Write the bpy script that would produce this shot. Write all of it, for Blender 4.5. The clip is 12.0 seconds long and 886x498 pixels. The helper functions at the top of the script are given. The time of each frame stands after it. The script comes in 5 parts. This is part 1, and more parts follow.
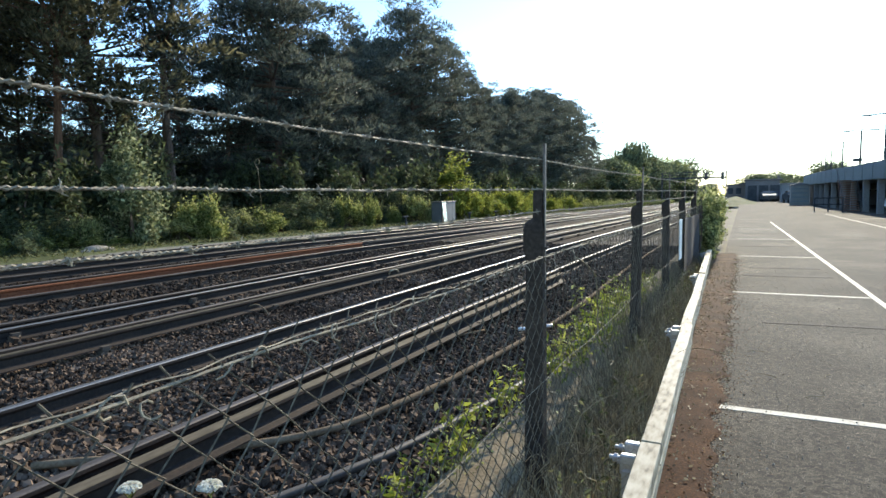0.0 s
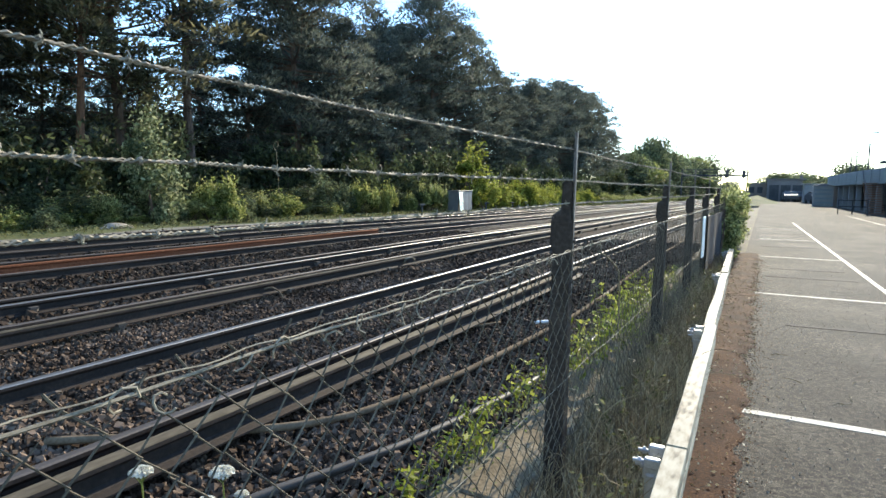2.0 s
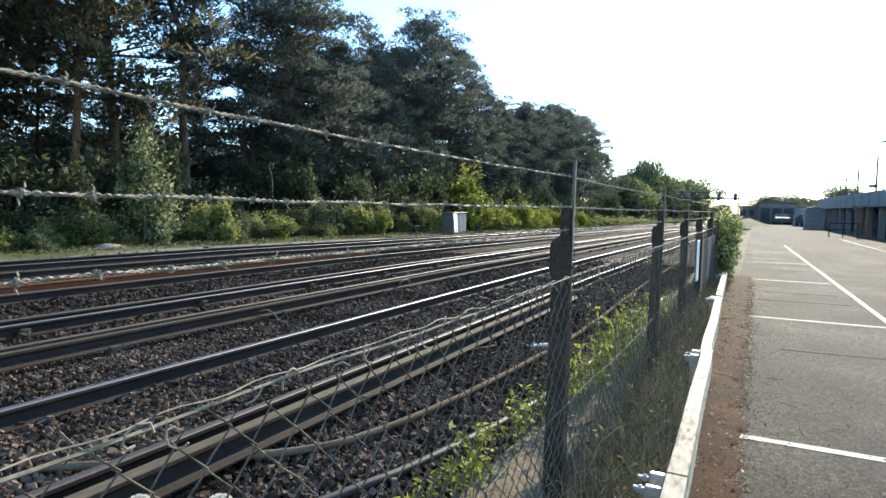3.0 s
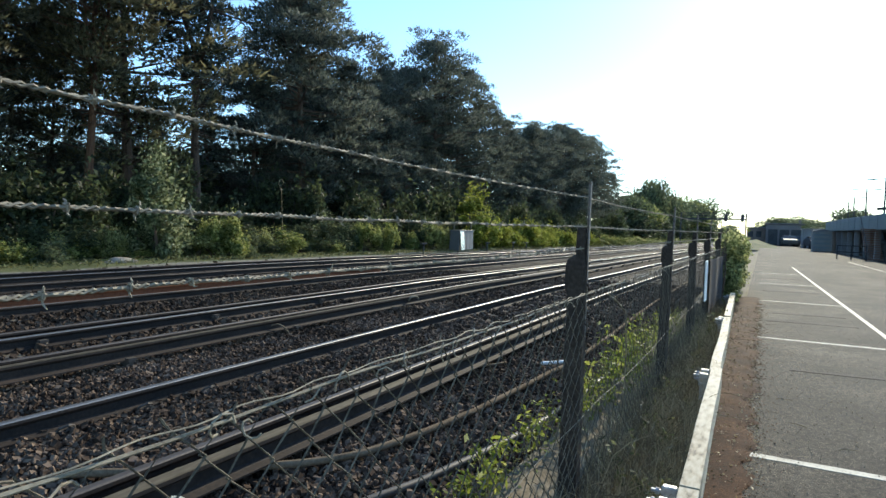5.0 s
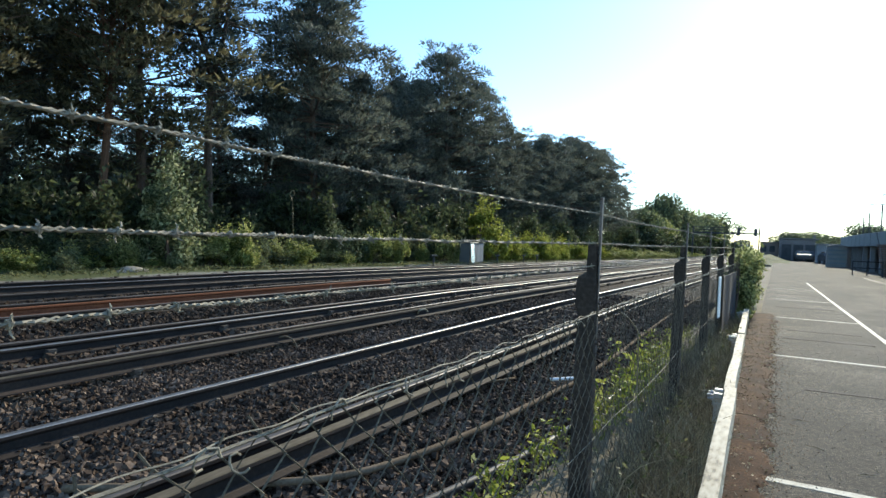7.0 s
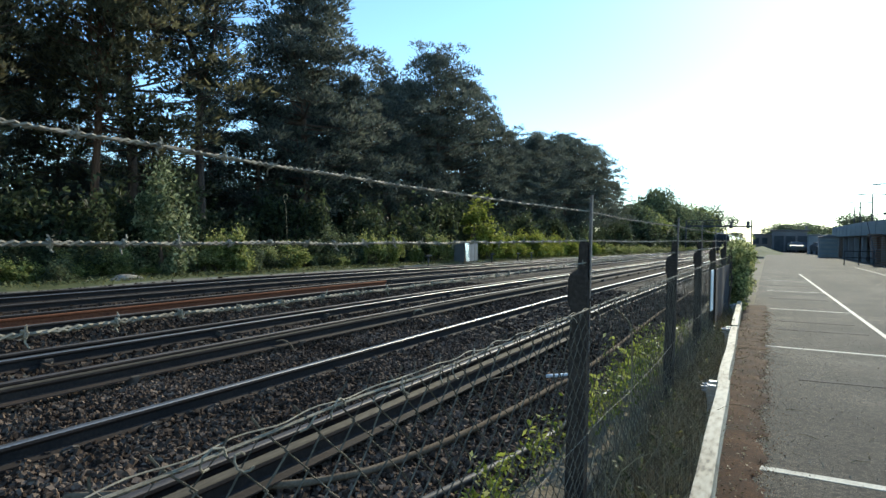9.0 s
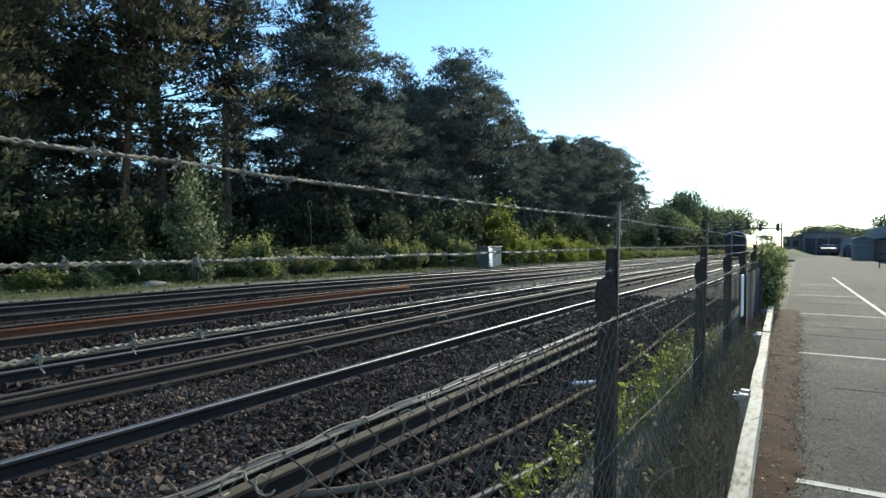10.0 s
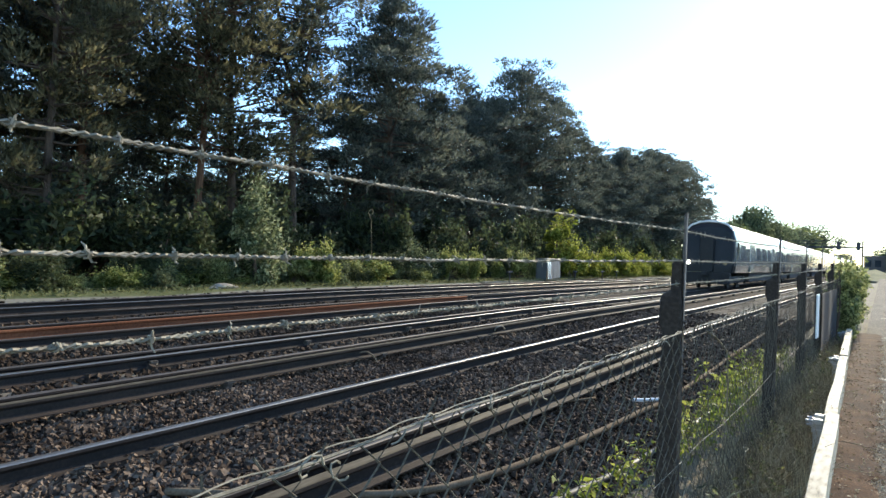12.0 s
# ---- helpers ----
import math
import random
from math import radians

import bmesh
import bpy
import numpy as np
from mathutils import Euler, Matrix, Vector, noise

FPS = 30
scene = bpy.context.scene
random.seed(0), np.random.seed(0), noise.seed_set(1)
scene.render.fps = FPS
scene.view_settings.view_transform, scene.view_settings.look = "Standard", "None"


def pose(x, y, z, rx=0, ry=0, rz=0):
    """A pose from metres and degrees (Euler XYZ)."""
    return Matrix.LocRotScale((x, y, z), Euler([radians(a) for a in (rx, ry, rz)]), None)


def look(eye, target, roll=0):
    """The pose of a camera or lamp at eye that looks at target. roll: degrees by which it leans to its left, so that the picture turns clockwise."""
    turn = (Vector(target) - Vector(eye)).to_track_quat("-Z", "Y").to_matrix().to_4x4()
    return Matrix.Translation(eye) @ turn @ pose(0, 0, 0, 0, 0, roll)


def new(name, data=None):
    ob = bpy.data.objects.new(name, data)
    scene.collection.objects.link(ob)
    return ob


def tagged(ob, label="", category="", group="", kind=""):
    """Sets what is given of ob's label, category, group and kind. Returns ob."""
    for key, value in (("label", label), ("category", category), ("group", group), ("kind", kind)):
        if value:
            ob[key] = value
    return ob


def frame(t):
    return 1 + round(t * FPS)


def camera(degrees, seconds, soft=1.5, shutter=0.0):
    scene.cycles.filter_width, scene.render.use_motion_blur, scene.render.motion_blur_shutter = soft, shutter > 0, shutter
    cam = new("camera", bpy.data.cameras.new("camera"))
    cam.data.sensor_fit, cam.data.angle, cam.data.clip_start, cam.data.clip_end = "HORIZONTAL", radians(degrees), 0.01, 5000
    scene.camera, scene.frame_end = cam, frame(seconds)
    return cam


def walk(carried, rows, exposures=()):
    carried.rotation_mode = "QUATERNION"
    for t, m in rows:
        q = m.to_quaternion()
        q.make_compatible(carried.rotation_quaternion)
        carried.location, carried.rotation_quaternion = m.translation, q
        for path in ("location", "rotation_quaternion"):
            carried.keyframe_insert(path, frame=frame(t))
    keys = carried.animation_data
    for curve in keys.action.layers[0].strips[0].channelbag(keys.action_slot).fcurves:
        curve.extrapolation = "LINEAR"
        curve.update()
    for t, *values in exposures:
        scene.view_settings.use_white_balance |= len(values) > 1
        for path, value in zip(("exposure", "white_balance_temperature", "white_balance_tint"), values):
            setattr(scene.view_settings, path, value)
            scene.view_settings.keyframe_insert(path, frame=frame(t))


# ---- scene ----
cam = camera(72.9, 12.0)

PATH = [
    (0, (0.684, 0.203, 1.502), (-0.209, 1.985, 1.329), -1.1),
    (0.5, (0.69, 0.161, 1.485), (-0.369, 1.846, 1.287), 2.1),
    (1, (0.618, 0.205, 1.468), (-0.268, 1.985, 1.256), 1.8),
    (1.5, (0.594, 0.201, 1.49), (-0.367, 1.947, 1.323), 3.8),
    (2, (0.605, 0.262, 1.495), (-0.329, 2.019, 1.286), 0.8),
    (2.5, (0.597, 0.249, 1.509), (-0.327, 2.015, 1.337), 1.1),
    (4.5, (0.57, 0.181, 1.522), (-0.337, 1.961, 1.431), 0.0),
    (5, (0.577, 0.111, 1.517), (-0.362, 1.875, 1.437), 1.7),
    (5.5, (0.561, 0.143, 1.515), (-0.323, 1.934, 1.411), 0.1),
    (6, (0.581, 0.178, 1.526), (-0.264, 1.989, 1.445), -2.4),
    (6.5, (0.571, 0.148, 1.517), (-0.369, 1.91, 1.416), 0.6),
    (7, (0.56, 0.168, 1.534), (-0.411, 1.916, 1.492), 2.2),
    (9, (0.585, 0.134, 1.54), (-0.37, 1.891, 1.498), 0.8),
    (9.5, (0.588, 0.126, 1.559), (-0.389, 1.872, 1.544), -1.4),
    (10, (0.565, 0.164, 1.556), (-0.458, 1.883, 1.529), 0.4),
    (10.5, (0.565, 0.132, 1.543), (-0.478, 1.837, 1.505), 2.0),
    (11, (0.562, 0.129, 1.563), (-0.513, 1.816, 1.557), -0.5),
    (11.5, (0.549, 0.186, 1.558), (-0.569, 1.844, 1.563), 1.2),
    (12, (0.568, 0.119, 1.543), (-0.616, 1.731, 1.547), 1.8),
]
walk(cam, [(t, look(eye, aim, roll)) for t, eye, aim, roll in PATH],
     exposures=[(0, 1.3, 6320, 4), (0.5, 1.45, 6320, 4), (1, 1.46, 6320, 4), (2.7, 1.54, 6320, 4), (4.5, 1.06, 6200, 2), (6, 0.96, 6120, 0), (7, 1.02, 6120, 1), (9.5, 0.76, 6020, -2), (12, 1.32, 6300, 4)])

# ---- world and sun ----
SUN_AZ, SUN_EL = 4.0, 25.0      # degrees to the right of +y, and up
world = bpy.data.worlds.new("sky")
scene.world = world
world.use_nodes = True
wn = world.node_tree
sky = wn.nodes.new("ShaderNodeTexSky")
sky.sky_type = "NISHITA"
sky.sun_disc = False
sky.sun_elevation = radians(SUN_EL)
sky.sun_rotation = radians(SUN_AZ)
sky.air_density, sky.dust_density, sky.ozone_density = 1.0, 0.12, 1.2
bg = wn.nodes["Background"]
bg.inputs[1].default_value = 0.14
cool = wn.nodes.new("ShaderNodeMix")
cool.data_type, cool.blend_type = "RGBA", "MULTIPLY"
cool.inputs[0].default_value = 1.0
cool.inputs[7].default_value = (0.84, 0.95, 1.1, 1)
wn.links.new(sky.outputs[0], cool.inputs[6])
wn.links.new(cool.outputs[2], bg.inputs[0])
sun = new("sun", bpy.data.lights.new("sun", "SUN"))
sun.data.energy, sun.data.angle, sun.data.color = 3.4, radians(0.6), (1.0, 0.85, 0.66)
a, e = radians(SUN_AZ), radians(SUN_EL)
sun.matrix_world = look((math.sin(a) * math.cos(e) * 50, math.cos(a) * math.cos(e) * 50, math.sin(e) * 50), (0, 0, 0))


# ---- materials ----
def material(name, stops, scale=3.0, fine=40.0, rough=0.8, metal=0.0, bump=0.3, depth=0.01, per_piece=0.0,
             island=0.0, stretch=(1, 1, 1), spec=0.5, mixing=0.5, span=(0.3, 0.7)):
    """A surface: a colour ramp over coarse and fine noise, with relief."""
    m = bpy.data.materials.new(name)
    m.use_nodes = True
    nt = m.node_tree
    b = nt.nodes["Principled BSDF"]
    co = nt.nodes.new("ShaderNodeTexCoord")
    mp = nt.nodes.new("ShaderNodeMapping")
    mp.inputs["Scale"].default_value = stretch
    nt.links.new(co.outputs["Object"], mp.inputs[0])
    big, small = nt.nodes.new("ShaderNodeTexNoise"), nt.nodes.new("ShaderNodeTexNoise")
    for n, sc in ((big, scale), (small, fine)):
        n.inputs["Scale"].default_value = sc
        n.inputs["Detail"].default_value = 4
        nt.links.new(mp.outputs[0], n.inputs["Vector"])
    mix = nt.nodes.new("ShaderNodeMix")
    mix.inputs[0].default_value = mixing
    nt.links.new(big.outputs[0], mix.inputs[2])
    nt.links.new(small.outputs[0], mix.inputs[3])
    value = mix.outputs[0]
    if per_piece or island:
        src = nt.nodes.new("ShaderNodeObjectInfo" if per_piece else "ShaderNodeNewGeometry")
        add = nt.nodes.new("ShaderNodeMath")
        add.operation = "MULTIPLY_ADD"
        add.inputs[1].default_value = per_piece or island
        nt.links.new(src.outputs["Random" if per_piece else "Random Per Island"], add.inputs[0])
        sub = nt.nodes.new("ShaderNodeMath")
        sub.operation = "SUBTRACT"
        sub.inputs[1].default_value = (per_piece or island) / 2
        nt.links.new(value, add.inputs[2])
        nt.links.new(add.outputs[0], sub.inputs[0])
        value = sub.outputs[0]
    ramp = nt.nodes.new("ShaderNodeValToRGB")
    els = ramp.color_ramp.elements
    lo, hi = span
    els[0].position, els[1].position = lo, hi
    els[0].color, els[1].color = (*stops[0], 1), (*stops[-1], 1)
    for k, c in enumerate(stops[1:-1], 1):
        el = els.new(lo + (hi - lo) * k / (len(stops) - 1))
        el.color = (*c, 1)
    nt.links.new(value, ramp.inputs[0])
    nt.links.new(ramp.outputs[0], b.inputs["Base Color"])
    b.inputs["Roughness"].default_value = rough
    b.inputs["Metallic"].default_value = metal
    b.inputs["Specular IOR Level"].default_value = spec
    if bump:
        bp = nt.nodes.new("ShaderNodeBump")
        bp.inputs["Strength"].default_value = bump
        bp.inputs["Distance"].default_value = depth
        nt.links.new(mix.outputs[0], bp.inputs["Height"])
        nt.links.new(bp.outputs[0], b.inputs["Normal"])
    return m


def leaf_material(name, stops, through_share=0.35, island=0.5):
    m = material(name, stops, scale=0.6, fine=6, rough=0.6, bump=0, island=island, spec=0.25)
    nt = m.node_tree
    b, out = nt.nodes["Principled BSDF"], nt.nodes["Material Output"]
    ramp = [n for n in nt.nodes if n.type == "VALTORGB"][0]
    tr = nt.nodes.new("ShaderNodeBsdfTranslucent")
    mx = nt.nodes.new("ShaderNodeMixShader")
    mx.inputs[0].default_value = through_share
    nt.links.new(ramp.outputs[0], tr.inputs[0])
    nt.links.new(b.outputs[0], mx.inputs[1])
    nt.links.new(tr.outputs[0], mx.inputs[2])
    nt.links.new(mx.outputs[0], out.inputs[0])
    return m


ASPHALT = material("asphalt", [(0.0069, 0.0055, 0.0037), (0.038, 0.031, 0.0214), (0.0638, 0.0528, 0.0369), (0.3108, 0.2682, 0.1917)], 0.6, 210, 0.95, bump=0.0, mixing=0.8, span=(0.41, 0.6), spec=0.35)
nt = ASPHALT.node_tree
grain = nt.nodes.new("ShaderNodeTexVoronoi")
grain.inputs["Scale"].default_value = 44
nt.links.new([q for q in nt.nodes if q.type == "TEX_COORD"][0].outputs["Object"], grain.inputs["Vector"])
speck = nt.nodes.new("ShaderNodeValToRGB")
for el, (at, val) in zip([speck.color_ramp.elements[0], speck.color_ramp.elements[1], speck.color_ramp.elements.new(0.8)], ((0.05, 0.3), (1.0, 3.4), (0.8, 1.05))):
    el.position, el.color = at, (val, val, val, 1)
grey = nt.nodes.new("ShaderNodeSeparateColor")
nt.links.new(grain.outputs["Color"], grey.inputs[0])
nt.links.new(grey.outputs[0], speck.inputs[0])
aggregate = nt.nodes.new("ShaderNodeMix")
aggregate.data_type, aggregate.blend_type = "RGBA", "MULTIPLY"
aggregate.inputs[0].default_value = 1.0
nt.links.new([q for q in nt.nodes if q.type == "VALTORGB"][0].outputs[0], aggregate.inputs[6])
nt.links.new(speck.outputs[0], aggregate.inputs[7])
nt.links.new(aggregate.outputs[2], nt.nodes["Principled BSDF"].inputs["Base Color"])
LINE_PAINT = material("road_paint", [(0.1138, 0.1062, 0.086), (0.3502, 0.3315, 0.2693), (0.4553, 0.4335, 0.359)], 7, 90, 0.75, bump=0.3, depth=0.003, mixing=0.6, span=(0.33, 0.6))
MOSS = material("needle_litter", [(0.0074, 0.0038, 0.0016), (0.0387, 0.0146, 0.0049), (0.0716, 0.0286, 0.0097), (0.1683, 0.0918, 0.0384)], 2.2, 75, 0.95, bump=0.7, depth=0.012, mixing=0.55, span=(0.36, 0.66), spec=0.2)
EARTH = material("earth", [(0.0644, 0.0525, 0.033), (0.1288, 0.1063, 0.066), (0.1545, 0.15, 0.066)], 0.8, 20, 0.95, bump=0.7, depth=0.03)
GRASS_GROUND = material("rough_grass", [(0.03, 0.04, 0.015), (0.075, 0.09, 0.032), (0.14, 0.14, 0.06)], 0.5, 12, 0.95, bump=0.8, depth=0.05, spec=0.2)
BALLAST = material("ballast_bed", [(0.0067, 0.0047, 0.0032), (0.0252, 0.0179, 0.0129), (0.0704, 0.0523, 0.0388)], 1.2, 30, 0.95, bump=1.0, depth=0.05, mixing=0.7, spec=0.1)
STONE = material("ballast_stone", [(0.0258, 0.0174, 0.0121), (0.0754, 0.0532, 0.0379), (0.1932, 0.1424, 0.1032)], 0.8, 30, 0.95, bump=0.3, depth=0.004, island=0.34, spec=0.06)
# the same stone darkened evenly: backlit shade of the farther tracks, put into the colour
STONE_SHADED = material("shaded_ballast_stone", [(0.016, 0.0108, 0.0075), (0.0467, 0.033, 0.0235), (0.1198, 0.0883, 0.064)], 0.8, 30, 0.95, bump=0.3, depth=0.004, island=0.34, spec=0.06)
RAIL_SIDE = material("rail_rust", [(0.012, 0.009, 0.008), (0.026, 0.019, 0.015), (0.055, 0.036, 0.026)], 1.5, 40, 0.8, 0.0, bump=0.3, depth=0.003, spec=0.3)
RAIL_HEAD = material("rail_polished_head", [(0.17, 0.1615, 0.1487), (0.272, 0.2592, 0.2422)], 2, 60, 0.42, 0.75, bump=0.05, depth=0.001)
RAIL_DULL = material("rail_dull_head", [(0.056, 0.0464, 0.0384), (0.128, 0.108, 0.092)], 2, 60, 0.55, 0.4, bump=0.1, depth=0.001)
RAIL_ORANGE = material("rail_fresh_rust", [(0.09, 0.034, 0.017), (0.17, 0.063, 0.029), (0.25, 0.105, 0.05)], 0.5, 30, 0.9, bump=0.2, depth=0.002, spec=0.2)
SLEEPER = material("sleeper_concrete", [(0.0515, 0.042, 0.0299), (0.103, 0.085, 0.0616), (0.1751, 0.15, 0.11)], 3, 60, 0.95, bump=0.4, depth=0.004, per_piece=0.3, spec=0.2)
# post concrete, darkened to carry the shade on the posts' backlit side
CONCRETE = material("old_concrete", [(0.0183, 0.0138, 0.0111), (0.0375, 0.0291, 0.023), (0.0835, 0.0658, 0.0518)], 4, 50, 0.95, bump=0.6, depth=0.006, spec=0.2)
CONCRETE_PALE = material("pale_concrete", [(0.15, 0.125, 0.095), (0.27, 0.235, 0.185), (0.38, 0.34, 0.28)], 3, 40, 0.95, bump=0.4, depth=0.004, spec=0.2)
EDGING = material("dirty_edging_concrete", [(0.0788, 0.0612, 0.0389), (0.1926, 0.153, 0.0987), (0.3152, 0.2584, 0.172)], 3, 40, 0.95, bump=0.4, depth=0.004, spec=0.1)
GALV = material("galvanised_wire", [(0.1138, 0.0952, 0.0673), (0.2276, 0.1955, 0.1421), (0.3327, 0.2932, 0.2169)], 12, 120, 0.75, 0.1, bump=0.2, depth=0.001, spec=0.3)
MESH_WIRE = material("weathered_mesh_wire", [(0.0438, 0.0357, 0.0247), (0.0963, 0.0799, 0.0569), (0.1926, 0.1615, 0.1159)], 7, 120, 0.85, 0.0, bump=0.1, depth=0.001, spec=0.2)
ANGLE_IRON = material("rusty_angle_iron", [(0.05, 0.04, 0.035), (0.13, 0.11, 0.095), (0.22, 0.2, 0.18)], 6, 80, 0.7, 0.3, bump=0.3, depth=0.002)
WHITE_STEEL = material("weathered_white_steel", [(0.043, 0.0351, 0.0243), (0.31, 0.2717, 0.1949), (0.4305, 0.3887, 0.2943), (0.4994, 0.4598, 0.3604)], 3, 34, 0.7, 0.0, bump=0.2, depth=0.002, stretch=(1, 0.3, 1), spec=0.2, span=(0.35, 0.62))
BOLT = material("zinc_bolt", [(0.35, 0.35, 0.34), (0.6, 0.6, 0.58)], 8, 80, 0.4, 0.8, bump=0.1, depth=0.001)
CABLE = material("cable_sheath", [(0.0824, 0.06, 0.0387), (0.1648, 0.122, 0.0792), (0.2369, 0.18, 0.1232)], 5, 60, 0.95, bump=0.2, depth=0.002, spec=0.04)
CABLE_DARK = material("dark_cable_sheath", [(0.03, 0.026, 0.022), (0.07, 0.06, 0.05)], 5, 60, 0.6, bump=0.2, depth=0.002)
CERAMIC = material("insulator_glaze", [(0.05, 0.042, 0.035), (0.11, 0.095, 0.08)], 10, 60, 0.7, bump=0.1, spec=0.2)
BARK = material("pine_bark", [(0.035, 0.026, 0.02), (0.09, 0.062, 0.045), (0.16, 0.1, 0.065)], 2, 14, 0.95, bump=0.9, depth=0.03, stretch=(1, 1, 0.3))
BARK_RED = material("red_pine_bark", [(0.0495, 0.0248, 0.0138), (0.121, 0.0605, 0.0303), (0.1815, 0.099, 0.055)], 2, 14, 0.9, bump=0.7, depth=0.02, stretch=(1, 1, 0.3))
PINE = leaf_material("pine_needles", [(0.0534, 0.0648, 0.055), (0.1024, 0.1194, 0.0968), (0.167, 0.1771, 0.1374)], 0.5)
PINE_OLIVE = leaf_material("olive_pine_needles", [(0.0622, 0.0607, 0.0334), (0.118, 0.1133, 0.0612), (0.1877, 0.167, 0.0891)], 0.5)
# undergrowth leaves, darkened for the shadow zone below the pine crowns
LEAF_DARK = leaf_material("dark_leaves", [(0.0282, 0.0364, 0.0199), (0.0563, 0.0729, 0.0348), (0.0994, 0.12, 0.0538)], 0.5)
LEAF_MID = leaf_material("broad_tree_leaves", [(0.05, 0.066, 0.036), (0.105, 0.13, 0.066), (0.18, 0.205, 0.105)], 0.5)
LEAF_GREEN = leaf_material("green_leaves", [(0.0945, 0.12, 0.0302), (0.2079, 0.24, 0.067), (0.4284, 0.42, 0.1512)], 0.5)
LEAF_BRIGHT = leaf_material("sunlit_leaves", [(0.1109, 0.135, 0.0176), (0.2218, 0.25, 0.0391), (0.383, 0.39, 0.088)], 0.5)
LEAF_GREY = leaf_material("grey_green_leaves", [(0.0659, 0.087, 0.0395), (0.1581, 0.1845, 0.0857), (0.3952, 0.4084, 0.224)], 0.45)
DRY = leaf_material("dry_stems", [(0.1133, 0.0902, 0.0532), (0.2719, 0.22, 0.1307), (0.4759, 0.396, 0.242)], 0.2)
PETAL = leaf_material("white_petals", [(0.6, 0.58, 0.48), (0.8, 0.78, 0.7)], 0.4)
CABINET = material("cabinet_grey_paint", [(0.06, 0.06, 0.0575), (0.1, 0.1, 0.095)], 2, 40, 0.6, bump=0.1)
WHITE_PAINT = material("white_paint", [(0.7, 0.7, 0.67), (0.82, 0.82, 0.8)], 3, 50, 0.5, bump=0.05)
TRAIN_WHITE = material("train_silver_paint", [(0.4, 0.43, 0.43), (0.5, 0.53, 0.53)], 1, 20, 0.14, 0.45, bump=0.03, depth=0.002)
# lower bodyside: the mirrored dark ballast is painted in as a darker grey
TRAIN_LOWER = material("train_lower_reflection", [(0.2, 0.215, 0.215), (0.27, 0.285, 0.285)], 1, 20, 0.16, 0.4, bump=0.03, depth=0.002)
TRAIN_ROOF = material("train_roof", [(0.7, 0.72, 0.73), (0.8, 0.82, 0.83)], 1, 20, 0.3, bump=0.05, depth=0.002)
TRAIN_DARK = material("train_underframe", [(0.012, 0.012, 0.012), (0.035, 0.032, 0.03)], 2, 20, 0.8, bump=0.2)
# near-black cab front: the shadow on its backlit face is put into the colour
DARK_FRONT = material("train_front_in_shade", [(0.009, 0.01, 0.012), (0.02, 0.021, 0.024)], 1, 20, 0.5, bump=0.03, depth=0.002, spec=0.3)
GLASS_DARK = material("dark_window_glass", [(0.012, 0.014, 0.016), (0.02, 0.022, 0.025)], 1, 10, 0.06, bump=0, spec=0.6)
GLOSS_WHITE = material("glossy_white_panel", [(0.8, 0.8, 0.78), (0.86, 0.86, 0.84)], 3, 50, 0.22, 0.75, bump=0, spec=1.0)
CABINET_DOOR = material("cabinet_door_paint", [(0.2, 0.2, 0.19), (0.29, 0.29, 0.28)], 2, 40, 0.85, bump=0.05, spec=0.2)
FAR_DARK = material("far_dark_wall", [(0.115, 0.1092, 0.1092), (0.2185, 0.2012, 0.1955)], 0.8, 14, 0.9, bump=0.2, spec=0.2)
COND_TOP = material("conductor_dull_top", [(0.0371, 0.0312, 0.0222), (0.0834, 0.0708, 0.0507), (0.1359, 0.117, 0.0845)], 1.5, 40, 0.9, bump=0.1, depth=0.002, spec=0.12, stretch=(1, 0.2, 1))
LEAF_HEDGE = leaf_material("hedge_leaves", [(0.084, 0.1008, 0.035), (0.21, 0.238, 0.084), (0.448, 0.448, 0.196)], 0.5)
LITTER = leaf_material("needle_crumbs", [(0.054, 0.0252, 0.0129), (0.1406, 0.0651, 0.0304), (0.3029, 0.168, 0.0831)], 0.1)
DARK_BAND = material("tar_seam", [(0.012, 0.01, 0.008), (0.05, 0.042, 0.034), (0.16, 0.14, 0.11)], 2, 85, 0.95, bump=0.06, depth=0.004, spec=0.3, mixing=0.8, span=(0.36, 0.64))
LEAF_OLIVE = leaf_material("olive_weed_leaves", [(0.0455, 0.052, 0.0234), (0.117, 0.13, 0.0455), (0.26, 0.247, 0.104)], 0.35)
# window glass with the reflected sky painted in as pale grey
GLASS_TRAIN = material("train_glass_sky_reflection", [(0.17, 0.19, 0.19), (0.24, 0.26, 0.26)], 1, 10, 0.08, bump=0, spec=0.6)
SHEET = material("dark_screen_sheet", [(0.016, 0.018, 0.022), (0.036, 0.039, 0.046)], 1.5, 25, 0.85, bump=0.15, spec=0.15)
STEEL_DARK = material("dark_steel", [(0.036, 0.0384, 0.042), (0.084, 0.0864, 0.09)], 2, 30, 0.9, 0.0, bump=0.1, spec=0.2)
DECK = material("deck_cladding", [(0.133, 0.1615, 0.1672), (0.228, 0.266, 0.2755)], 0.6, 15, 0.75, bump=0.1)
DECK_DARK = material("deck_concrete", [(0.136, 0.1445, 0.153), (0.255, 0.2635, 0.272)], 0.6, 15, 0.85, bump=0.2)
FAR_PALE = material("far_pale_brick", [(0.16, 0.13, 0.11), (0.26, 0.22, 0.19)], 1, 12, 0.9, bump=0.2, spec=0.2)
BRICK_FAR = material("far_brick", [(0.16, 0.09, 0.06), (0.26, 0.15, 0.1)], 1, 12, 0.9, bump=0.2)
LAMP_GLOW = bpy.data.materials.new("headlamp_glow")
LAMP_GLOW.use_nodes = True
LAMP_GLOW.node_tree.nodes["Principled BSDF"].inputs["Emission Color"].default_value = (1, 0.93, 0.75, 1)
